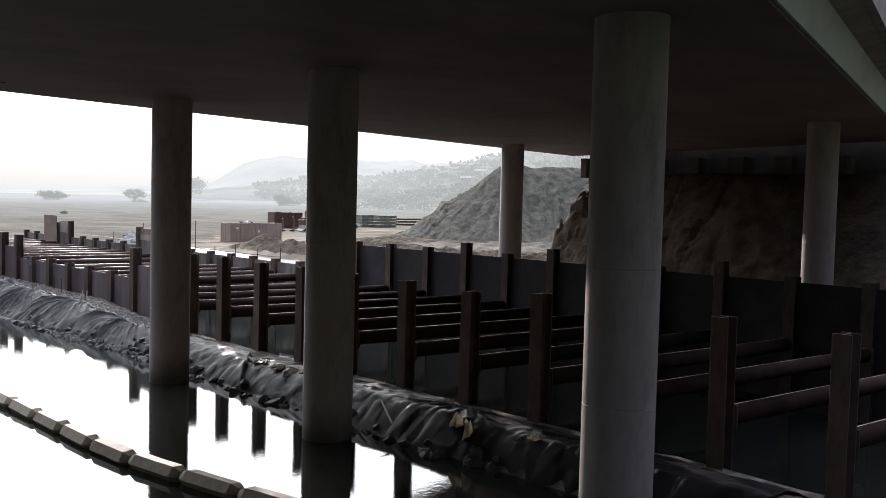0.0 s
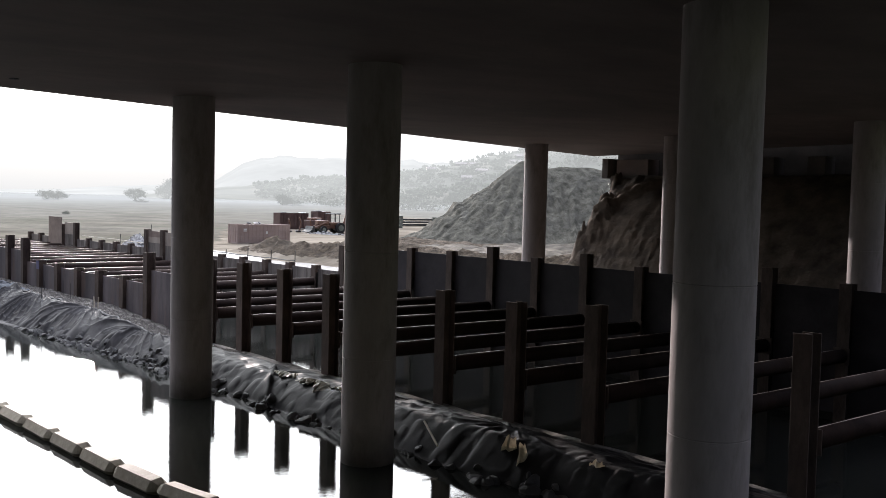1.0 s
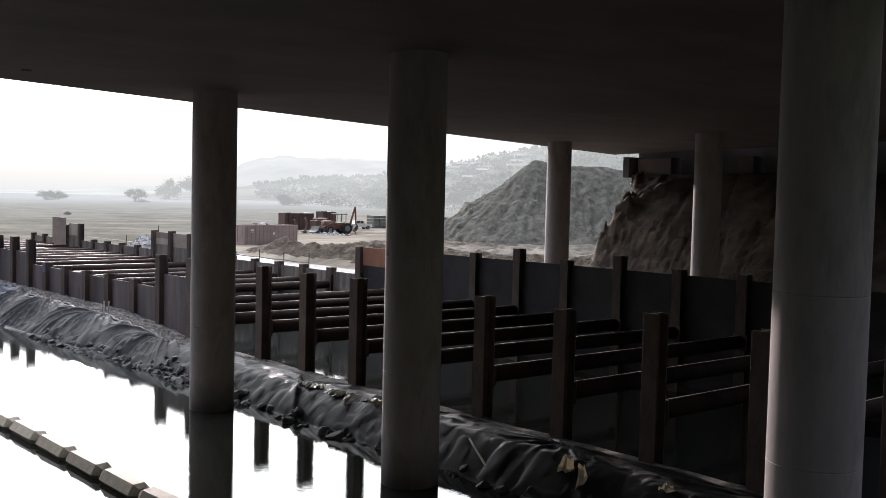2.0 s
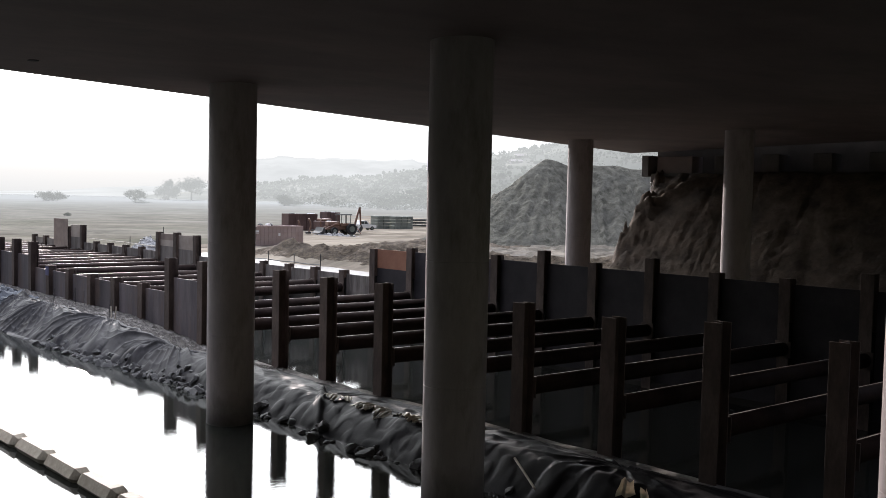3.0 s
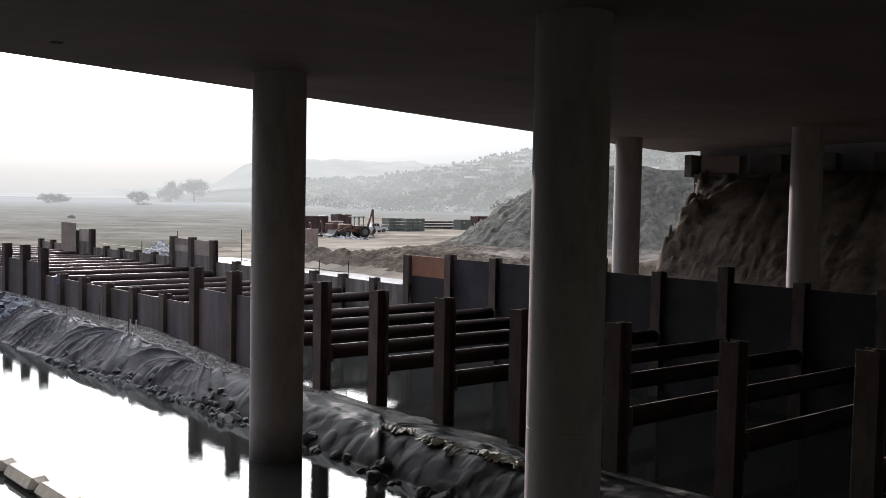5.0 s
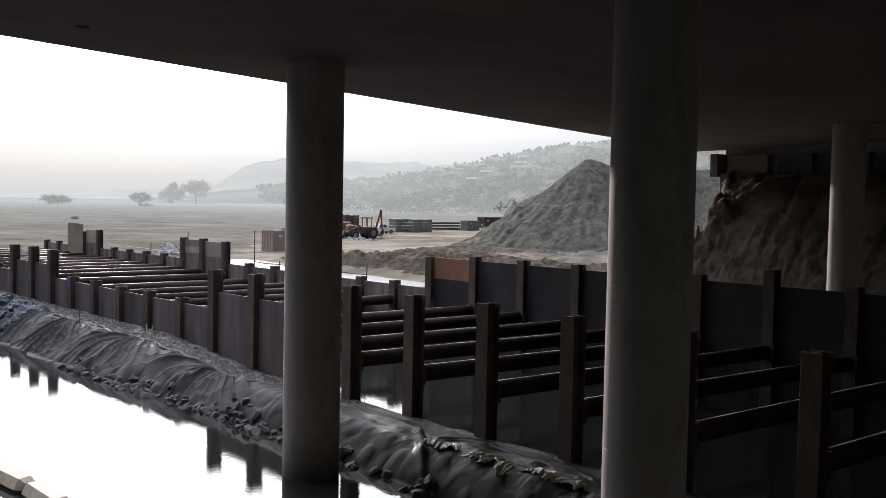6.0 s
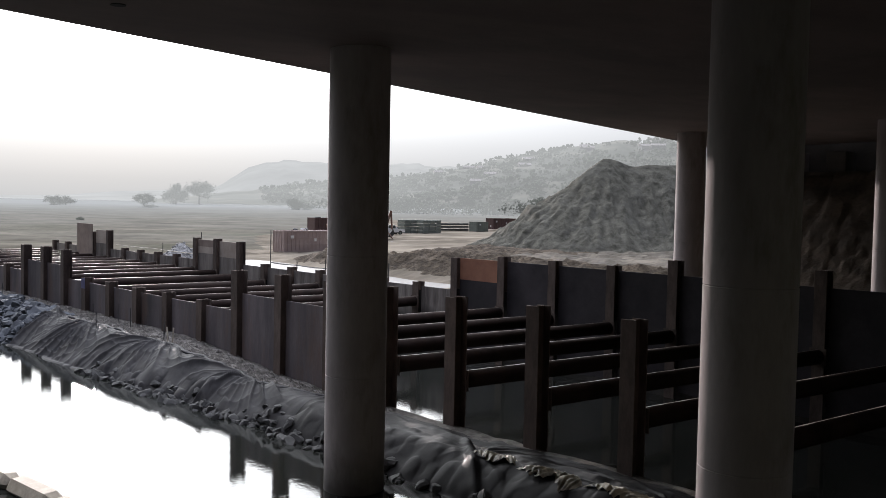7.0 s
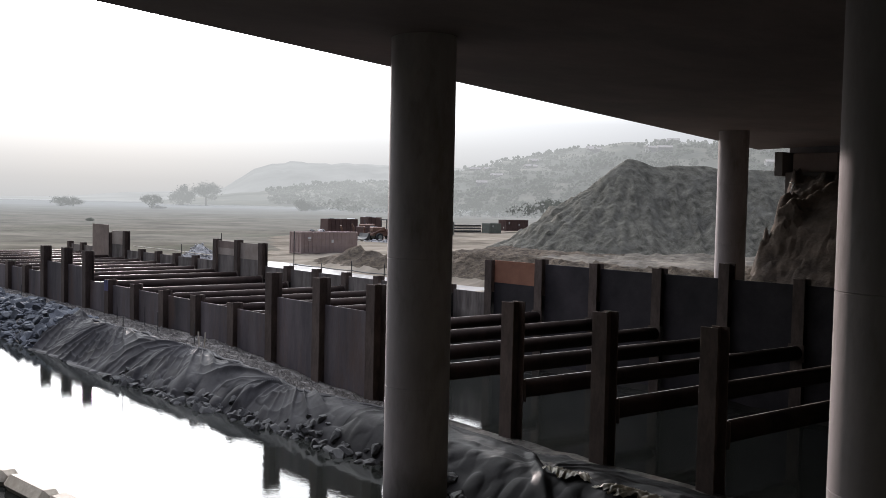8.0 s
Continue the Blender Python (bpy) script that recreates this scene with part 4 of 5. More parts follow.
DARK_STONES = [stone_mesh("stone", 200 + i, DARKROCK) for i in range(7)]


def scatter_stones(name, label, meshes, places):
    top = tagged(new(name), label, "stones", kind="structure")
    for x, y, z, size in places:
        shared("stone", random.choice(meshes), top,
               Matrix.LocRotScale((x, y, z), Euler((random.uniform(-0.6, 0.6), random.uniform(-0.6, 0.6), random.uniform(0, 6.3))), (size, size, size)))


rnd = random.Random(5)
places = []
for i in range(290):
    x = rnd.uniform(-88, -70.8)
    y = rnd.uniform(19.2, 23.0 if x < -71.4 else 20.0)
    if abs(x + 70.8) < 2.0 and y > 21.2:
        y -= 1.7
    places.append((x, y, float(berm(np.array(x), np.array(y))) + 0.10, rnd.uniform(0.45, 0.95)))
scatter_stones("riprap_bank", "pale blue-grey riprap stones on the pond bank", PALE_STONES, places)


def small_rubble(n):
    """Broken stone between the large pieces, joined: nobody could count it."""
    rn = random.Random(17)
    bm = bmesh.new()
    bmesh.ops.create_icosphere(bm, subdivisions=1, radius=1.0)
    ball = [v.co.copy() for v in bm.verts]
    tris = [[v.index for v in f.verts] for f in bm.faces]
    bm.free()
    verts, faces = [], []
    for i in range(n):
        x = rn.uniform(-90, -71.0)
        y = rn.uniform(19.2, 23.2)
        q = rn.uniform(0.07, 0.2)
        c = Vector((x, y, float(berm(np.array(x), np.array(y))) + 0.03))
        b = len(verts)
        verts += [c + Vector((v.x * rn.uniform(0.7, 1.3), v.y * rn.uniform(0.7, 1.3), v.z * rn.uniform(0.5, 0.9))) * q for v in ball]
        faces += [[b + k for k in f] for f in tris]
    tagged(new("stone_rubble", mesh_from("stone_rubble", verts, faces, ROCK)), "small broken grey stone filling the riprap bank", "stones", kind="stuff")


small_rubble(2600)


def bank_pebbles(n):
    """Gravel on the strip between the plastic sheet and the shoring wall, joined: nobody could count it."""
    rn = random.Random(23)
    verts, faces = [], []
    for i in range(n):
        x = rn.uniform(-92, -44)
        y = rn.uniform(float(sheet_head(x)) + 0.25 if x > -70 else 23.0, 24.45)
        c = Vector((x, y, float(berm(np.array(x), np.array(y)))))
        q = rn.uniform(0.03, 0.07) if rn.random() < 0.85 else rn.uniform(0.07, 0.14)
        top = [c + Vector((q * rn.uniform(0.7, 1.3) * math.cos(a), q * rn.uniform(0.7, 1.3) * math.sin(a), 0)) for a in (0.3, 1.6, 2.8, 4.1, 5.3)]
        b = len(verts)
        verts += top + [c + Vector((0, 0, q * rn.uniform(0.6, 1.1)))]
        faces += [(b + j, b + (j + 1) % 5, b + 5) for j in range(5)]
    tagged(new("bank_pebbles", mesh_from("bank_pebbles", verts, faces, BANK)), "loose grey gravel on top of the bank", "gravel", kind="stuff")


bank_pebbles(5200)
places = []
for i in range(298):
    left = i < 215
    x = rnd.uniform(-61, -44) if left else rnd.uniform(-44, -20)
    y = float(sheet_foot(x)) + (rnd.triangular(-0.35, 0.55, 0.0) if left else rnd.uniform(-0.3, 0.35))
    size = rnd.uniform(0.3, 0.5) if rnd.random() < 0.7 else rnd.uniform(0.5, 0.8)
    places.append((x, y, max(-0.02, float(berm(np.array(x), np.array(y))) + 0.05), size))
scatter_stones("shore_stones", "dark wet stones along the foot of the plastic sheet", DARK_STONES, places)


# ---- floating boom ----
def floating_boom():
    line = [(-78, 10.6), (-60, 10.8), (-47.3, 11.1), (-42.1, 11.7), (-38.4, 11.75), (-33.7, 11.85), (-29.0, 11.9), (-26.4, 12.15), (-24.3, 12.6), (-22.0, 13.05), (-18.5, 13.9), (-14, 15.0)]
    lx, ly = [p[0] for p in line], [p[1] for p in line]
    top = thing("floating_boom", -30, 12, 0.0, "weathered tan floating boom of angular floats on the pond", "boom")
    # one float: six-sided, tapered to its laced ends
    length, r = 2.32, 0.30
    me_variants = []
    for seed in range(3):
        rn = random.Random(seed + 9)
        bm = bmesh.new()
        rings = []
        for sx, k in [(-0.515, 0.58), (-0.495, 0.68), (-0.40, 1.0), (-0.2, 1.0), (0.0, 0.99), (0.2, 1.0), (0.40, 1.0), (0.495, 0.68), (0.515, 0.58)]:
            ring = []
            for j in range(6):
                a = math.pi / 3 * j
                kk = k * (1 + rn.uniform(-0.025, 0.025))
                ring.append(bm.verts.new((sx * length, r * kk * math.cos(a) * 1.15, r * kk * math.sin(a))))
            rings.append(ring)
        for a, b in zip(rings, rings[1:]):
            for j in range(6):
                bm.faces.new((a[j], a[(j + 1) % 6], b[(j + 1) % 6], b[j]))
        bm.faces.new(rings[0][::-1])
        bm.faces.new(rings[-1])
        bmesh.ops.recalc_face_normals(bm, faces=bm.faces)
        me = bpy.data.meshes.new("float")
        bm.to_mesh(me)
        bm.free()
        me.materials.append(BOOM)
        me_variants.append(me)
    x, i = -76.0, 0
    while x < -15.5:
        y = float(np.interp(x, lx, ly))
        y2 = float(np.interp(x + length, lx, ly))
        ang = math.degrees(math.atan2(y2 - y, length))
        dx = (length + 0.12) * math.cos(radians(ang))
        m = pose(x + dx / 2 + 30, (y + y2) / 2 - 11.95, 0.13, random.uniform(-8, 8), random.uniform(-0.8, 0.8), ang)
        shared("float", me_variants[i % 3], top, m)
        part("lacing", tube((x - 0.1 + 30, y - 12, 0.14), (x + 0.14 + 30, y - 12 + 0.02, 0.14), 0.13, 0.13, 8), BOOM, top)
        x += dx
        i += 1


floating_boom()


# ---- stakes, posts and cables ----
def stake(x, y, z0, h, r=0.02, material=DARKSTEEL, lean=(0, 0), label="thin steel stake driven into the bank"):
    ob = part("stake", tube((0, 0, -0.3), (lean[0], lean[1], h), r, segments=6), material)
    ob.matrix_basis = pose(x, y, z0)
    tagged(ob, label, "stake")


for x, y, h in [(-63.8, 21.5, 0.95), (-67.0, 24.0, 1.0), (-59.7, 23.1, 0.75), (-64.6, 23.6, 1.05), (-85.0, 23.6, 0.8), (-70.5, 24.0, 0.7), (-61.5, 24.0, 0.8)]:
    stake(x, y, float(berm(np.array(x), np.array(y))), h)
stake(-58.2, 22.6, 1.1, 1.0, 0.035, WOODSTAKE, (-0.14, 0.0), "pale wooden stake leaning on the bank")
stake(-58.0, 22.65, 1.1, 1.0, 0.035, WOODSTAKE, (0.12, 0.05), "pale wooden stake leaning on the bank")

for k, top in [(1, 5.75), (2, 3.6), (3, 3.95), (4, 3.95), (5, 4.1), (-2, 5.2), (-4, 4.0)]:
    stake(back_x(k) + 0.1, BACK_Y + 0.35, 2.3, top - 2.3, 0.035, DARKSTEEL, (0.02, 0), "thin steel rail post behind the shoring wall")


def cable(points, sag, r, label, material=DARKSTEEL):
    bm = bmesh.new()
    for a, b in zip(points, points[1:]):
        a, b = Vector(a), Vector(b)
        prev = a
        for i in range(1, 7):
            s = i / 6
            p = a.lerp(b, s) - Vector((0, 0, sag * 4 * s * (1 - s)))
            add_tube(bm, prev, p, r, segments=5)
            prev = p
    tagged(part("cable", bm, material), label, "cable")


cable([(back_x(k) + 0.1, BACK_Y + 0.35, 3.32 if k < 6 else 3.25) for k in range(1, 6)], 0.04, 0.035, "dark guard cable along the low shoring wall")
cable([(-108.4, 41.3, 3.35), (-100.5, 41.5, 3.35), (-92, 41.4, 3.3)], 0.02, 0.035, "pale rail along the top of the bank", WOODSTAKE)
pole = part("pole", tube((-26.5, 20.9, 0.98), (-25.2, 20.35, 0.52), 0.035, segments=7), WOODSTAKE)
tagged(pole, "pale wooden pole lying on the plastic sheet", "pole")
# puddle strip behind the low wall
verts = []
for i in range(60):
    x = -100 + i * (38.0 / 59)
    verts += [(x, 41.2, 2.14), (x, 50.2 + 0.9 * float(value_noise(x * 0.3, 1, 91)) + 1.0 * float(step(-84, -97, x)), 2.14)]
faces = [(2 * i, 2 * i + 2, 2 * i + 3, 2 * i + 1) for i in range(59)]
tagged(new("puddle", mesh_from("puddle", verts, faces, PUDDLE)), "shallow puddle behind the shoring wall, sky reflection painted white", "puddle", kind="structure")
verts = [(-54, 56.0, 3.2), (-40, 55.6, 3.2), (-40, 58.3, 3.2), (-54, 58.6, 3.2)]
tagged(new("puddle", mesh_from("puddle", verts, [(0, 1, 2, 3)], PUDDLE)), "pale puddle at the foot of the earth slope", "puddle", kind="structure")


# ---- yard ----
def shipping_container(x, y, z, lx, ly, h, material, label, turn=0.0, load=False):
    ob = thing("shipping_container", x, y, z, label, "container", "", "", turn)
    part("body", box(0.06, lx - 0.06, 0.06, ly - 0.06, 0.12, h - 0.08), material, ob)
    for a in (0.0, lx - 0.14):
        for b in (0.0, ly - 0.14):
            part("corner_post", box(a, a + 0.14, b, b + 0.14, 0, h), material, ob)
    for zz in (0.06, h - 0.16):
        for b in (0.0, ly - 0.1):
            part("rail", box(0.14, lx - 0.14, b, b + 0.1, zz, zz + 0.14), material, ob)
        for a in (0.0, lx - 0.1):
            part("rail", box(a, a + 0.1, 0.14, ly - 0.14, zz, zz + 0.14), material, ob)
    for zz in (h * 0.36, h * 0.64):
        for a in (-0.02, lx - 0.06):
            part("rail", box(a, a + 0.08, 0.14, ly - 0.14, zz, zz + 0.10), material, ob)
    n = int(ly / 0.55)
    for i in range(1, n):
        for a in (0.0, lx - 0.06):
            part("corrugation", box(a + 0.0, a + 0.06, i * ly / n - 0.07, i * ly / n + 0.07, 0.2, h - 0.16), material, ob)
    m = int(lx / 0.6)
    for i in range(1, m):
        part("door_bar", box(i * lx / m - 0.05, i * lx / m + 0.05, 0.0, 0.06, 0.2, h - 0.16), material, ob)
    part("placard", box(lx - 0.0, lx + 0.015, 0.9, 1.35, h * 0.62, h * 0.78), WHITE, ob, "small pale placard")
    part("placard", box(lx - 0.0, lx + 0.015, 4.2, 4.5, h * 0.5, h * 0.66), WHITE, ob, "small pale placard")
    return ob


shipping_container(-115.3, 63.1, 1.95, 2.44, 7.95, 2.55, CONTAINER, "faded red corrugated steel container at the yard edge")
for i, (dx, dy) in enumerate([(0.6, 1.4), (1.1, 2.3), (0.7, 2.9)]):
    sack = stone_mesh("sack", 300 + i, DARKSTEEL if i != 1 else WHITE)
    ob = shared("sack", sack, m=Matrix.LocRotScale((-115.3 + dx, 64.3 + dy, 4.62), None, (0.8, 0.8, 0.6)))
    tagged(ob, "bundled sack lying on the container roof", "sack")


def open_bin(x, y, z, lx, ly, h, material, label, turn=0.0):
    ob = thing("rubbish_bin", x, y, z, label, "skip", "", "", turn)
    for name, b in (("side", (0, 0.1, 0, ly, 0.15, h)), ("side", (lx - 0.1, lx, 0, ly, 0.15, h)), ("end", (0.1, lx - 0.1, 0, 0.1, 0.15, h)),
                    ("end", (0.1, lx - 0.1, ly - 0.1, ly, 0.15, h)), ("floor_plate", (0, lx, 0, ly, 0.0, 0.15))):
        part(name, box(*b, 0.01), material, ob)
    for i in range(1, int(ly / 0.8)):
        part("rib", box(lx, lx + 0.09, i * 0.8 - 0.06, i * 0.8 + 0.06, 0.15, h - 0.05), material, ob)
    for i in range(12):
        part("waste", box(*(lambda a, b, c: (a, a + rnd.uniform(0.5, 1.3), b, b + rnd.uniform(0.3, 1.2), c, c + rnd.uniform(0.15, 0.4)))(rnd.uniform(0.1, lx - 1.2), rnd.uniform(0.1, ly - 1.3), h - 0.25), 0.05),
             rnd.choice([WHITE, RUBBLE, DARKSTEEL]), ob)
    return ob


open_bin(-161.5, 98.5, 2.0, 2.4, 6.4, 3.1, DARKRED, "dark red open steel skip heaped with pale waste")
open_bin(-158.8, 105.2, 2.0, 2.4, 3.0, 3.5, DARKRED, "dark red open steel skip with mixed waste")


def stack(x, y, z, items, material, label, category, name, turn=0.0):
    ob = thing(name, x, y, z, label, category, "", "", turn)
    for b in items:
        part("panel", box(*b, 0.02), material, ob)
    return ob


for x, y, cols in [(-168.0, 124.3, 2), (-166.5, 127.8, 3)]:
    items = []
    for lev in range(4):
        for j in range(cols):
            items.append((0, 2.4, j * 1.65 + 0.03 * lev, j * 1.65 + 1.55, lev * 0.68, lev * 0.68 + 0.6))
    stack(x, y, 2.0, items, GREYGREEN, "tall stack of grey-green formwork panels in the yard", "panel stack", "panel_stack")
for x, y, n in [(-178.5, 144.0, 3)]:
    items = [(0, 0.5, 0, 9.0, lev * 0.62, lev * 0.62 + 0.42) for lev in range(n)] + [(0.6, 1.1, 0.2, 8.8, lev * 0.62, lev * 0.62 + 0.42) for lev in range(n)]
    stack(x, y, 2.05, items, DARKSTEEL, "low stack of long dark steel beams in the yard", "beam stack", "beam_stack")
shipping_container(-173.4, 149.2, 2.0, 2.4, 3.6, 2.2, GREYGREEN, "grey steel box beside the haul road")
shipping_container(-178.6, 159.4, 2.3, 2.44, 7.4, 2.6, DARKRED, "brown-red steel container behind the soil stockpile")


def wheel(parent, x, y, z, r, w):
    tyre = part("wheel", tube((x - w / 2, y, z), (x + w / 2, y, z), r, segments=20), RUBBER, parent)
    part("rim", tube((x - w / 2 - 0.01, y, z), (x + w / 2 + 0.01, y, z), r * 0.55, segments=14), GREYGREEN, tyre)


def pickup(x, y, z, turn):
    """A crew-cab pickup, its length along y, nose to +y."""
    ob = thing("pickup_truck", x, y, z, "white pickup truck parked in the yard", "truck", turn=turn)
    bm = bmesh.new()
    add_prism(bm, [(-2.75, 0.45), (2.7, 0.45), (2.78, 0.6), (2.72, 1.02), (1.2, 1.12), (-2.75, 1.12)], "x", -0.95, 0.95)
    part("body", bm, WHITE, ob)
    bm = bmesh.new()
    add_prism(bm, [(-0.95, 1.12), (1.25, 1.12), (0.65, 1.82), (-0.75, 1.84)], "x", -0.82, 0.82)
    part("cab", bm, WHITE, ob)
    for sx in (-0.84, 0.835):
        for a, b in ((-0.78, 0.05), (0.12, 0.85)):
            bm = bmesh.new()
            add_prism(bm, [(a, 1.2), (b, 1.2), (b - 0.22 * (b > 0.5), 1.72), (a + 0.08, 1.74)], "x", sx, sx + 0.005)
            part("side_window", bm, GLASS, ob, "dark window glass")
    bm = bmesh.new()
    add_prism(bm, [(1.24, 1.16), (1.26, 1.16), (0.70, 1.80), (0.68, 1.80)], "x", -0.72, 0.72)
    part("windscreen", bm, GLASS, ob, "dark windscreen")
    part("bumper", box(-0.95, 0.95, 2.72, 2.86, 0.42, 0.62, 0.03), DARKSTEEL, ob)
    part("bumper", box(-0.95, 0.95, -2.9, -2.75, 0.42, 0.6, 0.03), DARKSTEEL, ob)
    for sx in (-0.85, 0.85):
        part("headlight", box(sx - 0.13, sx + 0.13, 2.70, 2.78, 0.78, 0.95, 0.02), GLASS, ob)
        for yy in (-1.75, 1.75):
            wheel(ob, sx, yy, 0.38, 0.38, 0.26)
    return ob


pickup(-160.1, 116.2, 2.0, -8)


def backhoe(x, y, z, turn):
    """A backhoe loader, its length along y: bucket to -y, digging arm to +y."""
    ob = thing("backhoe_loader", x, y, z, "weathered red-brown backhoe loader parked in the yard", "excavator", turn=turn)
    ob.scale = (1.25, 1.25, 1.25)
    part("chassis", box(-0.55, 0.55, -2.2, 2.0, 0.65, 1.15, 0.05), MACHINE, ob)
    part("bonnet", box(-0.5, 0.5, -2.3, -0.5, 1.15, 1.75, 0.08), MACHINE, ob)
    cab = part("cab_frame", box(-0.78, 0.78, -0.5, 1.0, 1.15, 1.55, 0.03), MACHINE, ob)
    for sx in (-0.75, 0.69):
        for yy in (-0.45, 0.3, 0.93):
            part("cab_post", box(sx, sx + 0.07, yy, yy + 0.07, 1.5, 2.65), DARKSTEEL, cab)
    part("cab_roof", box(-0.85, 0.85, -0.6, 1.15, 2.65, 2.8, 0.04), DARKSTEEL, ob)
    for sx in (-0.95, 0.95):
        wheel(ob, sx, 1.0, 0.75, 0.75, 0.45)
        wheel(ob, sx, -1.6, 0.5, 0.5, 0.35)
        part("loader_arm", tube((sx * 0.6, -1.0, 1.5), (sx * 0.6, -3.2, 0.6), 0.1, segments=8), MACHINE, ob)
        part("stabiliser", tube((sx * 0.7, 2.0, 0.9), (sx * 1.4, 2.3, 0.1), 0.09, segments=8), MACHINE, ob)
    bm = bmesh.new()
    add_prism(bm, [(-3.1, 0.1), (-3.9, 0.1), (-3.95, 0.2), (-3.5, 0.5), (-3.3, 1.0), (-3.1, 0.9)], "x", -1.15, 1.15)
    part("loader_bucket", bm, DARKSTEEL, ob, "dark worn loader bucket")
    part("boom", tube((0, 1.9, 1.0), (0, 2.75, 3.75), 0.17, 0.13, 8), MACHINE, ob)
    part("dipper", tube((0, 2.75, 3.75), (0, 2.95, 1.3), 0.15, 0.11, 8), MACHINE, ob)
    part("ram", tube((0, 2.2, 1.4), (0, 2.55, 3.2), 0.06, segments=8), DARKSTEEL, ob)
    bm = bmesh.new()
    add_prism(bm, [(2.95, 1.35), (3.15, 0.8), (2.75, 0.25), (2.2, 0.35), (2.5, 0.75)], "x", -0.35, 0.35)
    part("digging_bucket", bm, DARKSTEEL, ob, "dark digging bucket")
    return ob


backhoe(-142.0, 98.2, 2.0, -8)


def compressor(x, y, z, turn):
    """A towed site compressor with a pale side panel."""
    ob = thing("site_compressor", x, y, z, "dark red towed compressor with a pale panel beside the loader", "compressor", turn=turn)
    part("body", box(-0.9, 0.9, -1.8, 1.6, 0.6, 2.1, 0.12), DARKRED, ob)
    part("hood", box(-0.8, 0.8, -1.2, 1.2, 2.1, 2.5, 0.12), MACHINE, ob)
    part("side_panel", box(0.9, 0.94, -0.3, 0.8, 1.5, 2.2, 0.01), WHITE, ob, "pale dusty panel")
    part("exhaust", tube((0.3, -0.9, 2.4), (0.3, -0.9, 3.2), 0.07, segments=8), DARKSTEEL, ob)
    part("drawbar", tube((0, -1.7, 0.65), (0, -3.4, 0.5), 0.07, segments=8), DARKSTEEL, ob)
    for sx in (-0.85, 0.85):
        for yy in (-0.5, 0.6):
            wheel(ob, sx, yy, 0.45, 0.45, 0.28)
    return ob


compressor(-149.0, 99.4, 2.0, 12)


def bent_attachment(x, y, z, h, turn):
    """A curved steel digging attachment stood on end."""
    ob = thing("steel_attachment", x, y, z, "curved dark red steel digger attachment stood on end", "attachment", "digger attachments", turn=turn)
    bm = bmesh.new()
    pts = [(0, 0.5 * math.sin(a * 1.1), h * a / 2.6) for a in (0.0, 0.65, 1.3, 1.95, 2.6)]
    for p, q in zip(pts, pts[1:]):
        add_tube(bm, p, q, 0.17, 0.14, 8)
    part("arm", bm, MACHINE, ob)
    part("foot", box(-0.5, 0.5, -0.4, 0.5, 0, 0.3, 0.04), DARKSTEEL, ob)


for x, y, h, turn in [(-146.5, 92.2, 2.3, 10), (-146.0, 94.0, 2.6, -25), (-145.0, 95.8, 2.2, 40)]:
    bent_attachment(x, y, 2.0, h, turn)

# broken concrete heaps and litter
def heap(name, label, cx, cy, z, rx, ry, h, n, material, smin, smax):
    top = tagged(new(name), label, "heap", kind="structure")
    meshes = [stone_mesh("chunk", 400 + i, material) for i in range(5)]
    v, f = sheet(np.linspace(cx - rx, cx + rx, 40), np.linspace(cy - ry, cy + ry, 30),
                 lambda x, y: z - 0.3 + h * np.clip(1 - np.hypot((x - cx) / rx, (y - cy) / ry), 0, 1) ** 0.8 + 0.15 * np.abs(rough_noise(x * 2.5, y * 2.5, 52, 3)))
    shared("core", mesh_from("core", v, f, material), top)
    for i in range(n):
        a, r = rnd.uniform(0, 6.28), math.sqrt(rnd.random())
        hh = h * (1 - r) ** 0.8
        s = rnd.uniform(smin, smax)
        shared("chunk", rnd.choice(meshes), top, Matrix.LocRotScale((cx + rx * r * math.cos(a), cy + ry * r * math.sin(a), z + hh * rnd.uniform(0.8, 1) - 0.12),
               Euler((rnd.uniform(-0.8, 0.8), rnd.uniform(-0.8, 0.8), rnd.uniform(0, 6.3))), (s, s, s * 0.7)))


heap("rubble_heap", "heap of broken pale concrete behind the shoring wall", -99.9, 43.9, 1.9, 3.3, 2.0, 2.3, 295, RUBBLE, 0.14, 0.42)
heap("litter_heap", "low scatter of pale rubble beside the machines", -138.0, 94.5, 1.95, 6.0, 2.2, 0.5, 60, RUBBLE, 0.3, 0.9)


# ---- trees and hillside ----
def leaf_cloud(rn, verts, faces, c, sx, sz, n, q0, q1):
    for j in range(n):
        p = c + Vector((rn.gauss(0, sx), rn.gauss(0, sx), rn.gauss(0, sz)))
        q = rn.uniform(q0, q1)
        u = Vector((rn.gauss(0, 1), rn.gauss(0, 1), rn.gauss(0, 1))).normalized() * q
        w = Vector((rn.gauss(0, 1), rn.gauss(0, 1), rn.gauss(0, 1))).normalized() * q
        b = len(verts)
        verts += [p - u, p + w, p + u, p - w]
        faces.append((b, b + 1, b + 2, b + 3))


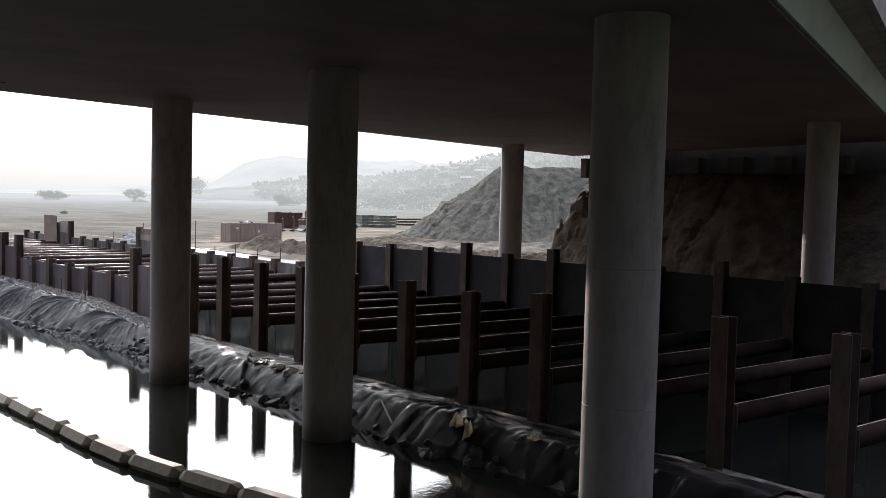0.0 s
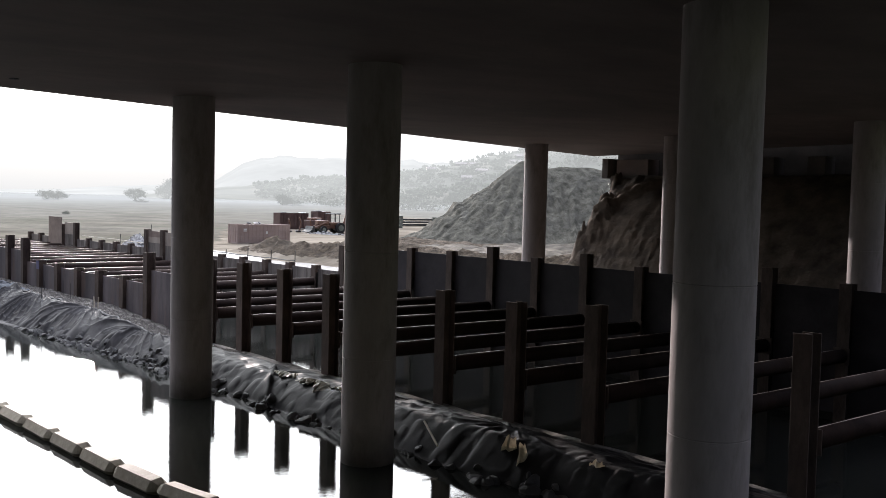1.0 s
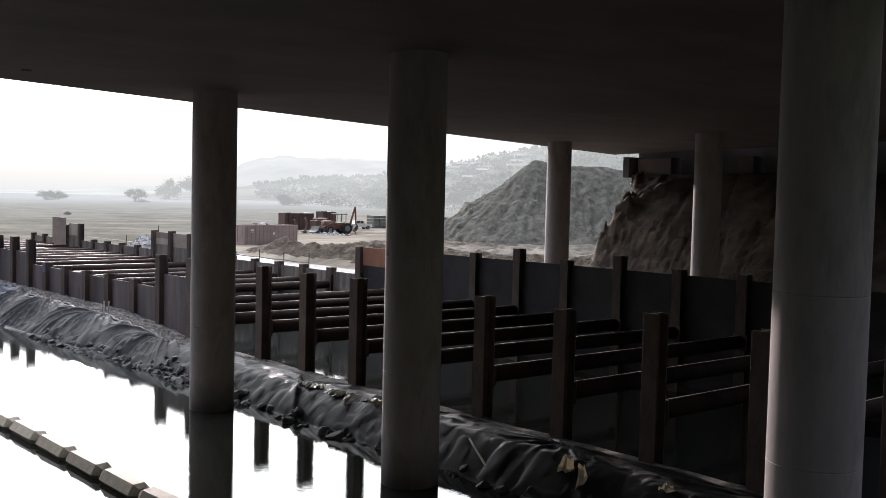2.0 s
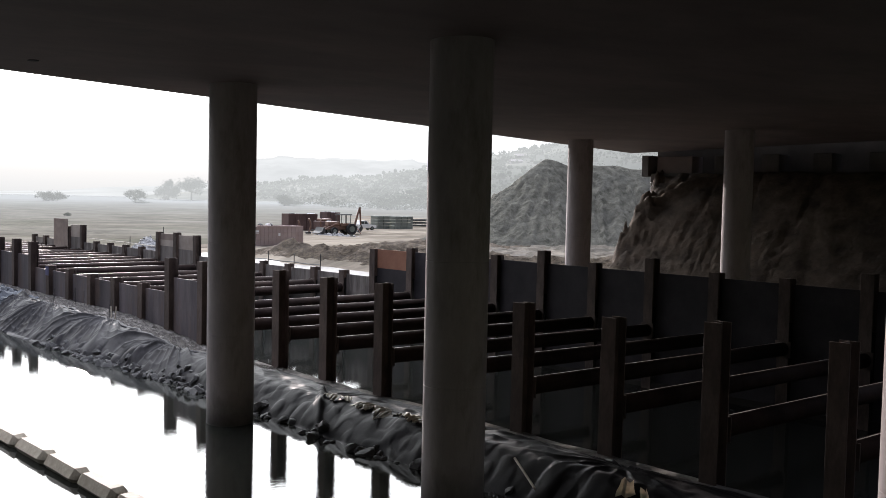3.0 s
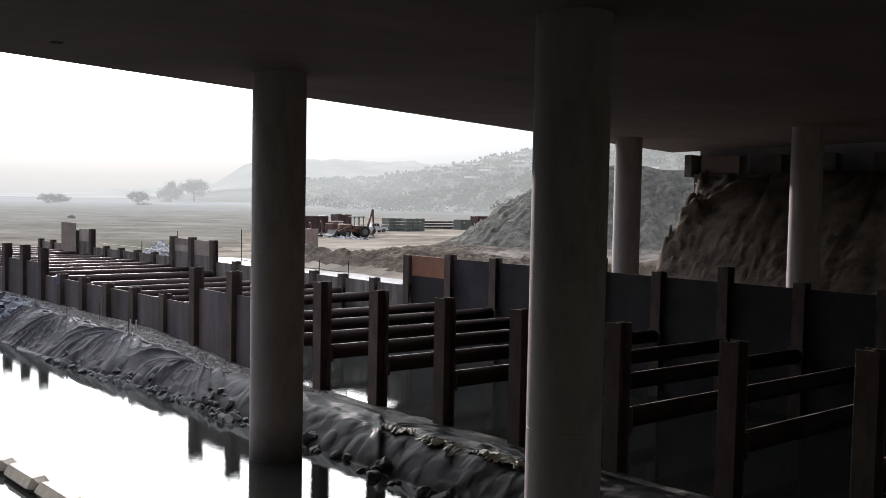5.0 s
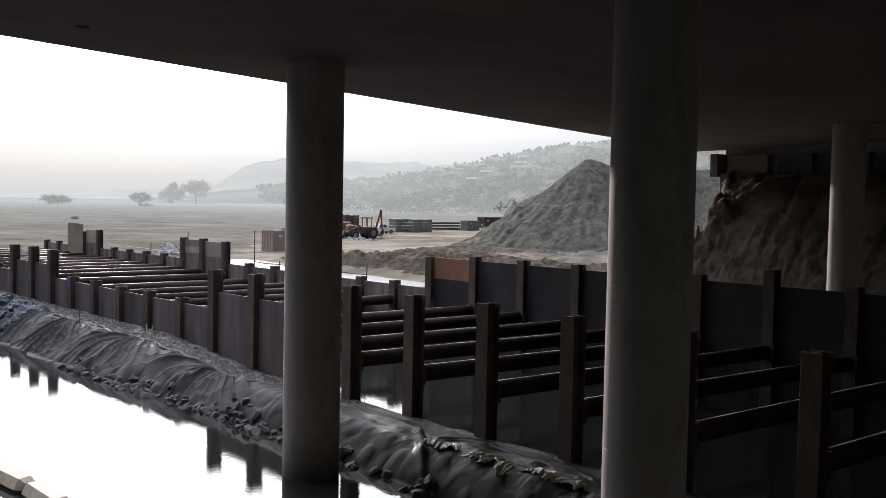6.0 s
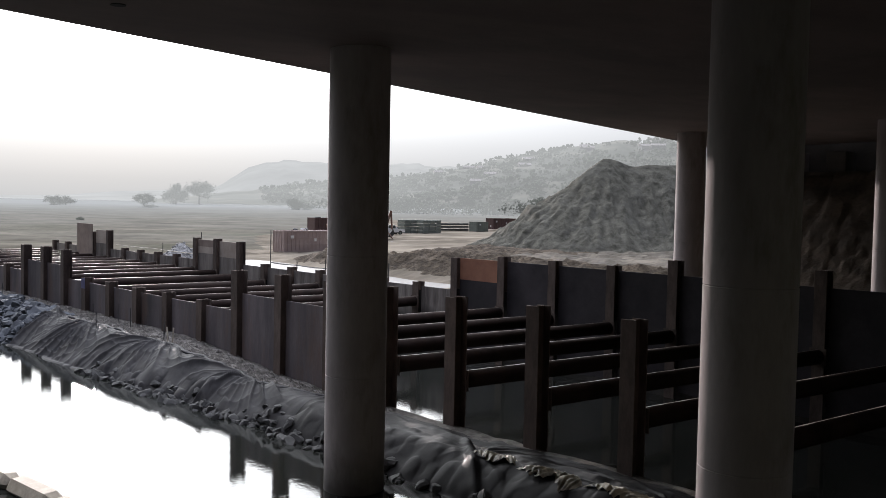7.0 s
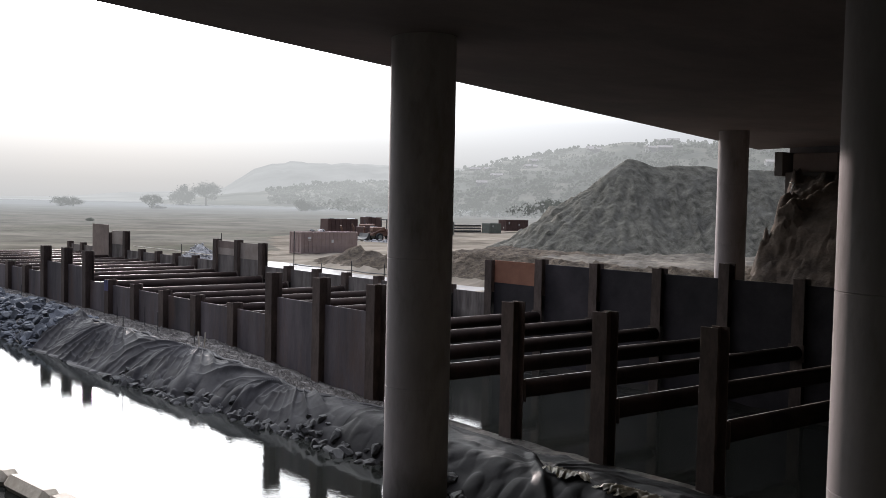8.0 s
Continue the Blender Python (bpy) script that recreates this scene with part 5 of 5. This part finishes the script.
def tree_parts(height, width, flat, seed):
    """Trunk with limbs, and a crown of leaf clumps; flat 1 is a round crown, above 1.1 it reaches down as a bush does."""
    rn = random.Random(seed)
    bt = bmesh.new()
    low = 0.36 if flat > 1.1 else 0.56
    add_tube(bt, (0, 0, -0.5), (0.1, 0, height * low * 0.6), 0.04 * height, 0.026 * height, 8)
    verts, faces = [], []
    for i in range(17):
        a, r = i * 2.4 + rn.uniform(-0.4, 0.4), math.sqrt((i + 0.5) / 17)
        up = rn.uniform(-1, 1) * math.sqrt(max(0, 1 - r * r)) * 0.8
        e = Vector((math.cos(a) * r * width * 0.40, math.sin(a) * r * width * 0.40, height * (low + up * (0.42 if flat > 1.1 else 0.40 * flat))))
        if i % 2 == 0:
            add_tube(bt, (0.1, 0, height * low * 0.55), e, 0.016 * height, 0.005 * height, 6)
        leaf_cloud(rn, verts, faces, e, width * 0.085, height * 0.07, 230, 0.013 * height, 0.030 * height)
    return bt, verts, faces


def tree(x, y, z, height, width, flat, seed, label, leaf):
    ob = thing("tree", x, y, z, label, "tree")
    bt, v, f = tree_parts(height, width, flat, seed)
    part("trunk", bt, leaf, ob)
    crown = new("crown", mesh_from("crown", v, f, leaf))
    crown.parent = ob
    return ob


def at(azimuth, dist, cx=-19.8, cy=2.9):
    return cx + dist * math.cos(radians(azimuth)), cy + dist * math.sin(radians(azimuth))


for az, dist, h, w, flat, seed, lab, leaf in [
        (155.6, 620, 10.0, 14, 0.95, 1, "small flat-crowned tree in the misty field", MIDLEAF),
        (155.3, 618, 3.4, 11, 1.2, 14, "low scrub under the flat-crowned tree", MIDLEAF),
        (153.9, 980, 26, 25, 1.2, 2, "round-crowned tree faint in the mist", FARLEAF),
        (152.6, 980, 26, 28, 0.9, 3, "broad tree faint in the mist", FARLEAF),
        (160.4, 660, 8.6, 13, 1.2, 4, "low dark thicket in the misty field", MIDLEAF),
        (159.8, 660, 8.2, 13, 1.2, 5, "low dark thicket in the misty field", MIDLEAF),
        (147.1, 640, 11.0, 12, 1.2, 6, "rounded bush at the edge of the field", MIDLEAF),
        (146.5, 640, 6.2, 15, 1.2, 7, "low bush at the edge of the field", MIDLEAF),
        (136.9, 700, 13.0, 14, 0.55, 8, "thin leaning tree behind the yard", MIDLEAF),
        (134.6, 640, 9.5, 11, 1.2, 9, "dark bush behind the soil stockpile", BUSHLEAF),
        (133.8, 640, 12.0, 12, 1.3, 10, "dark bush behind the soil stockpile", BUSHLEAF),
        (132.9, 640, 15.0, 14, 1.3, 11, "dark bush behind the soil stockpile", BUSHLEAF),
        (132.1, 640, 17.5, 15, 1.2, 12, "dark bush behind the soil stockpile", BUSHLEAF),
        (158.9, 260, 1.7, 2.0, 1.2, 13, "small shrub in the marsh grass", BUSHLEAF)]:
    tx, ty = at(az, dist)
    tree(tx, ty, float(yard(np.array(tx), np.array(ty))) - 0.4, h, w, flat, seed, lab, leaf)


def hillside_trees():
    """Woods on the far hill, joined: nobody could count them."""
    rn = random.Random(77)
    verts, faces = [], []
    bm = bmesh.new()
    bmesh.ops.create_icosphere(bm, subdivisions=1, radius=1.0)
    ball = [v.co.copy() for v in bm.verts]
    tris = [[v.index for v in f.verts] for f in bm.faces]
    bm.free()
    for i in range(1500):
        a = rn.uniform(112, 149)
        s = math.asin(rn.uniform(0.05, 1.0)) * 2 / math.pi if rn.random() < 0.9 else rn.uniform(0.93, 1.0)
        rr = HILL_R + HILL_D * s
        h = float(np.interp(a, HILL_AZ, HILL_H))
        c = Vector((-10 + rr * math.cos(radians(a)), rr * math.sin(radians(a)), 1 + h * math.sin(s * math.pi / 2)))
        size = rn.uniform(6.0, 12.0) if rn.random() < 0.8 else rn.uniform(12.0, 19.0)
        for j in range(15):                          # uneven clumps of foliage
            p = c + Vector((rn.gauss(0, size * 0.34), rn.gauss(0, size * 0.34), size * rn.uniform(-0.1, 0.5)))
            q = size * rn.uniform(0.08, 0.19)
            b = len(verts)
            verts += [p + v * q * rn.uniform(0.6, 1.3) for v in ball]
            faces += [[b + k for k in f] for f in tris]
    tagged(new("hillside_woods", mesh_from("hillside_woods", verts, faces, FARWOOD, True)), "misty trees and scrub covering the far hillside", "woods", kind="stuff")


hillside_trees()


def scrub_belt():
    """Low thicket along the foot of the hill, joined: nobody could count the bushes."""
    rn = random.Random(55)
    verts, faces = [], []
    for i in range(260):
        a = rn.uniform(118, 147.0)
        d = rn.uniform(480, 800) + 18 * max(0, a - 138)
        big = rn.random() < 0.25 * min(1, (148 - a) / 9)
        h = rn.uniform(4.0, 9.0) if big else rn.uniform(1.8, 4.0)
        x, y = at(a, d)
        c = Vector((x, y, float(yard(np.array(x), np.array(y))) + h * 0.4))
        leaf_cloud(rn, verts, faces, c, h * rn.uniform(0.5, 0.9), h * 0.28, 110 if big else 60, 0.06 * h, 0.15 * h)
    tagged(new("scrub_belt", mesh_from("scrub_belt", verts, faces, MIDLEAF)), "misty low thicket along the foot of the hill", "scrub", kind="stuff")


scrub_belt()


def house(a, s, w, d, h, turn):
    rr = HILL_R + HILL_D * s
    z = 2 + float(np.interp(a, HILL_AZ, HILL_H)) * math.sin(s * math.pi / 2)
    ob = thing("house", -10 + rr * math.cos(radians(a)), rr * math.sin(radians(a)), z + 0.5, "pale house among trees on the misty hillside", "house", "hillside houses", turn=turn)
    part("wall", box(-w / 2, w / 2, -d / 2, d / 2, -6, h), HOUSEWALL, ob)
    bm = bmesh.new()
    add_prism(bm, [(-d / 2 - 0.5, h), (d / 2 + 0.5, h), (0, h + 3.0)], "x", -w / 2 - 0.5, w / 2 + 0.5)
    part("roof", bm, HOUSEROOF, ob)
    for i in range(3):
        part("window", box(-w / 2 + 1.2 + i * (w - 3.4) / 2, -w / 2 + 2.4 + i * (w - 3.4) / 2, -d / 2 - 0.04, -d / 2 + 0.02, 1.0, 2.4), HOUSEGLASS, ob)


for i in range(18):
    house(rnd.uniform(116, 140), rnd.uniform(0.25, 0.85), rnd.uniform(12, 22), rnd.uniform(8, 11), rnd.uniform(1.5, 3.2), rnd.uniform(20, 70))


# drain outlets in the deck soffit
for dx, dy in [(-37.4, 11.42)]:
    ob = part("drain_outlet", tube((0, 0, -0.02), (0, 0, 0.03), 0.16, 0.16, 16), RUBBER)
    ob.matrix_basis = pose(dx, dy, soffit_z(dx, dy))
    tagged(ob, "small dark round drain outlet in the soffit", "drain")


# pale curled scraps on the plastic sheet, and a strap hanging from the slope
def scrap(x, y, z, w, h, turn, material, label):
    bm = bmesh.new()
    rows = []
    for i in range(7):
        a = -0.6 + 1.6 * i / 6
        rows.append([bm.verts.new((w * (j / 4 - 0.5) * (1 - 0.5 * i / 6), h * (1 - math.cos(a)) * 0.6 + 0.05 * math.sin(j * 2.0), h * math.sin(a) + 0.06 * math.sin(j * 1.7 + i))) for j in range(5)])
    for p, q in zip(rows, rows[1:]):
        for j in range(4):
            bm.faces.new((p[j], p[j + 1], q[j + 1], q[j]))
    bmesh.ops.solidify(bm, geom=bm.faces[:], thickness=0.012)
    ob = part("sheet_scrap", bm, material)
    ob.matrix_basis = pose(x, y, z, 0, 0, turn)
    tagged(ob, label, "scrap")


SCRAP = surface("pale_scrap", (0.34, 0.30, 0.235), (0.52, 0.47, 0.385), 3.0, 0.75, 0.1, 0.2, 20, vary=0.1)
for x, y, w, h, turn in [(-22.7, 21.0, 0.6, 0.40, 20), (-22.0, 20.9, 0.45, 0.45, 70), (-19.6, 21.3, 0.5, 0.12, 10)]:
    scrap(x, y, float(berm(np.array(x), np.array(y))) + 0.2, w, h, turn, SCRAP, "pale tan scrap curled up on the plastic sheet")
bm = bmesh.new()
for a, b in [((0, 0, 0), (0.28, 0.05, 0.95)), ((0.28, 0.05, 0.95), (0.02, 0.0, 1.0)), ((0, 0, 0), (0.30, 0, 0.10))]:
    add_tube(bm, a, b, 0.035, segments=6)
strap = part("strap", bm, WHITE)
strap.matrix_basis = pose(-53.6, 64.0, 8.95, 0, 0, 40)
tagged(strap, "pale bent strap hanging from the top of the slope", "strap")
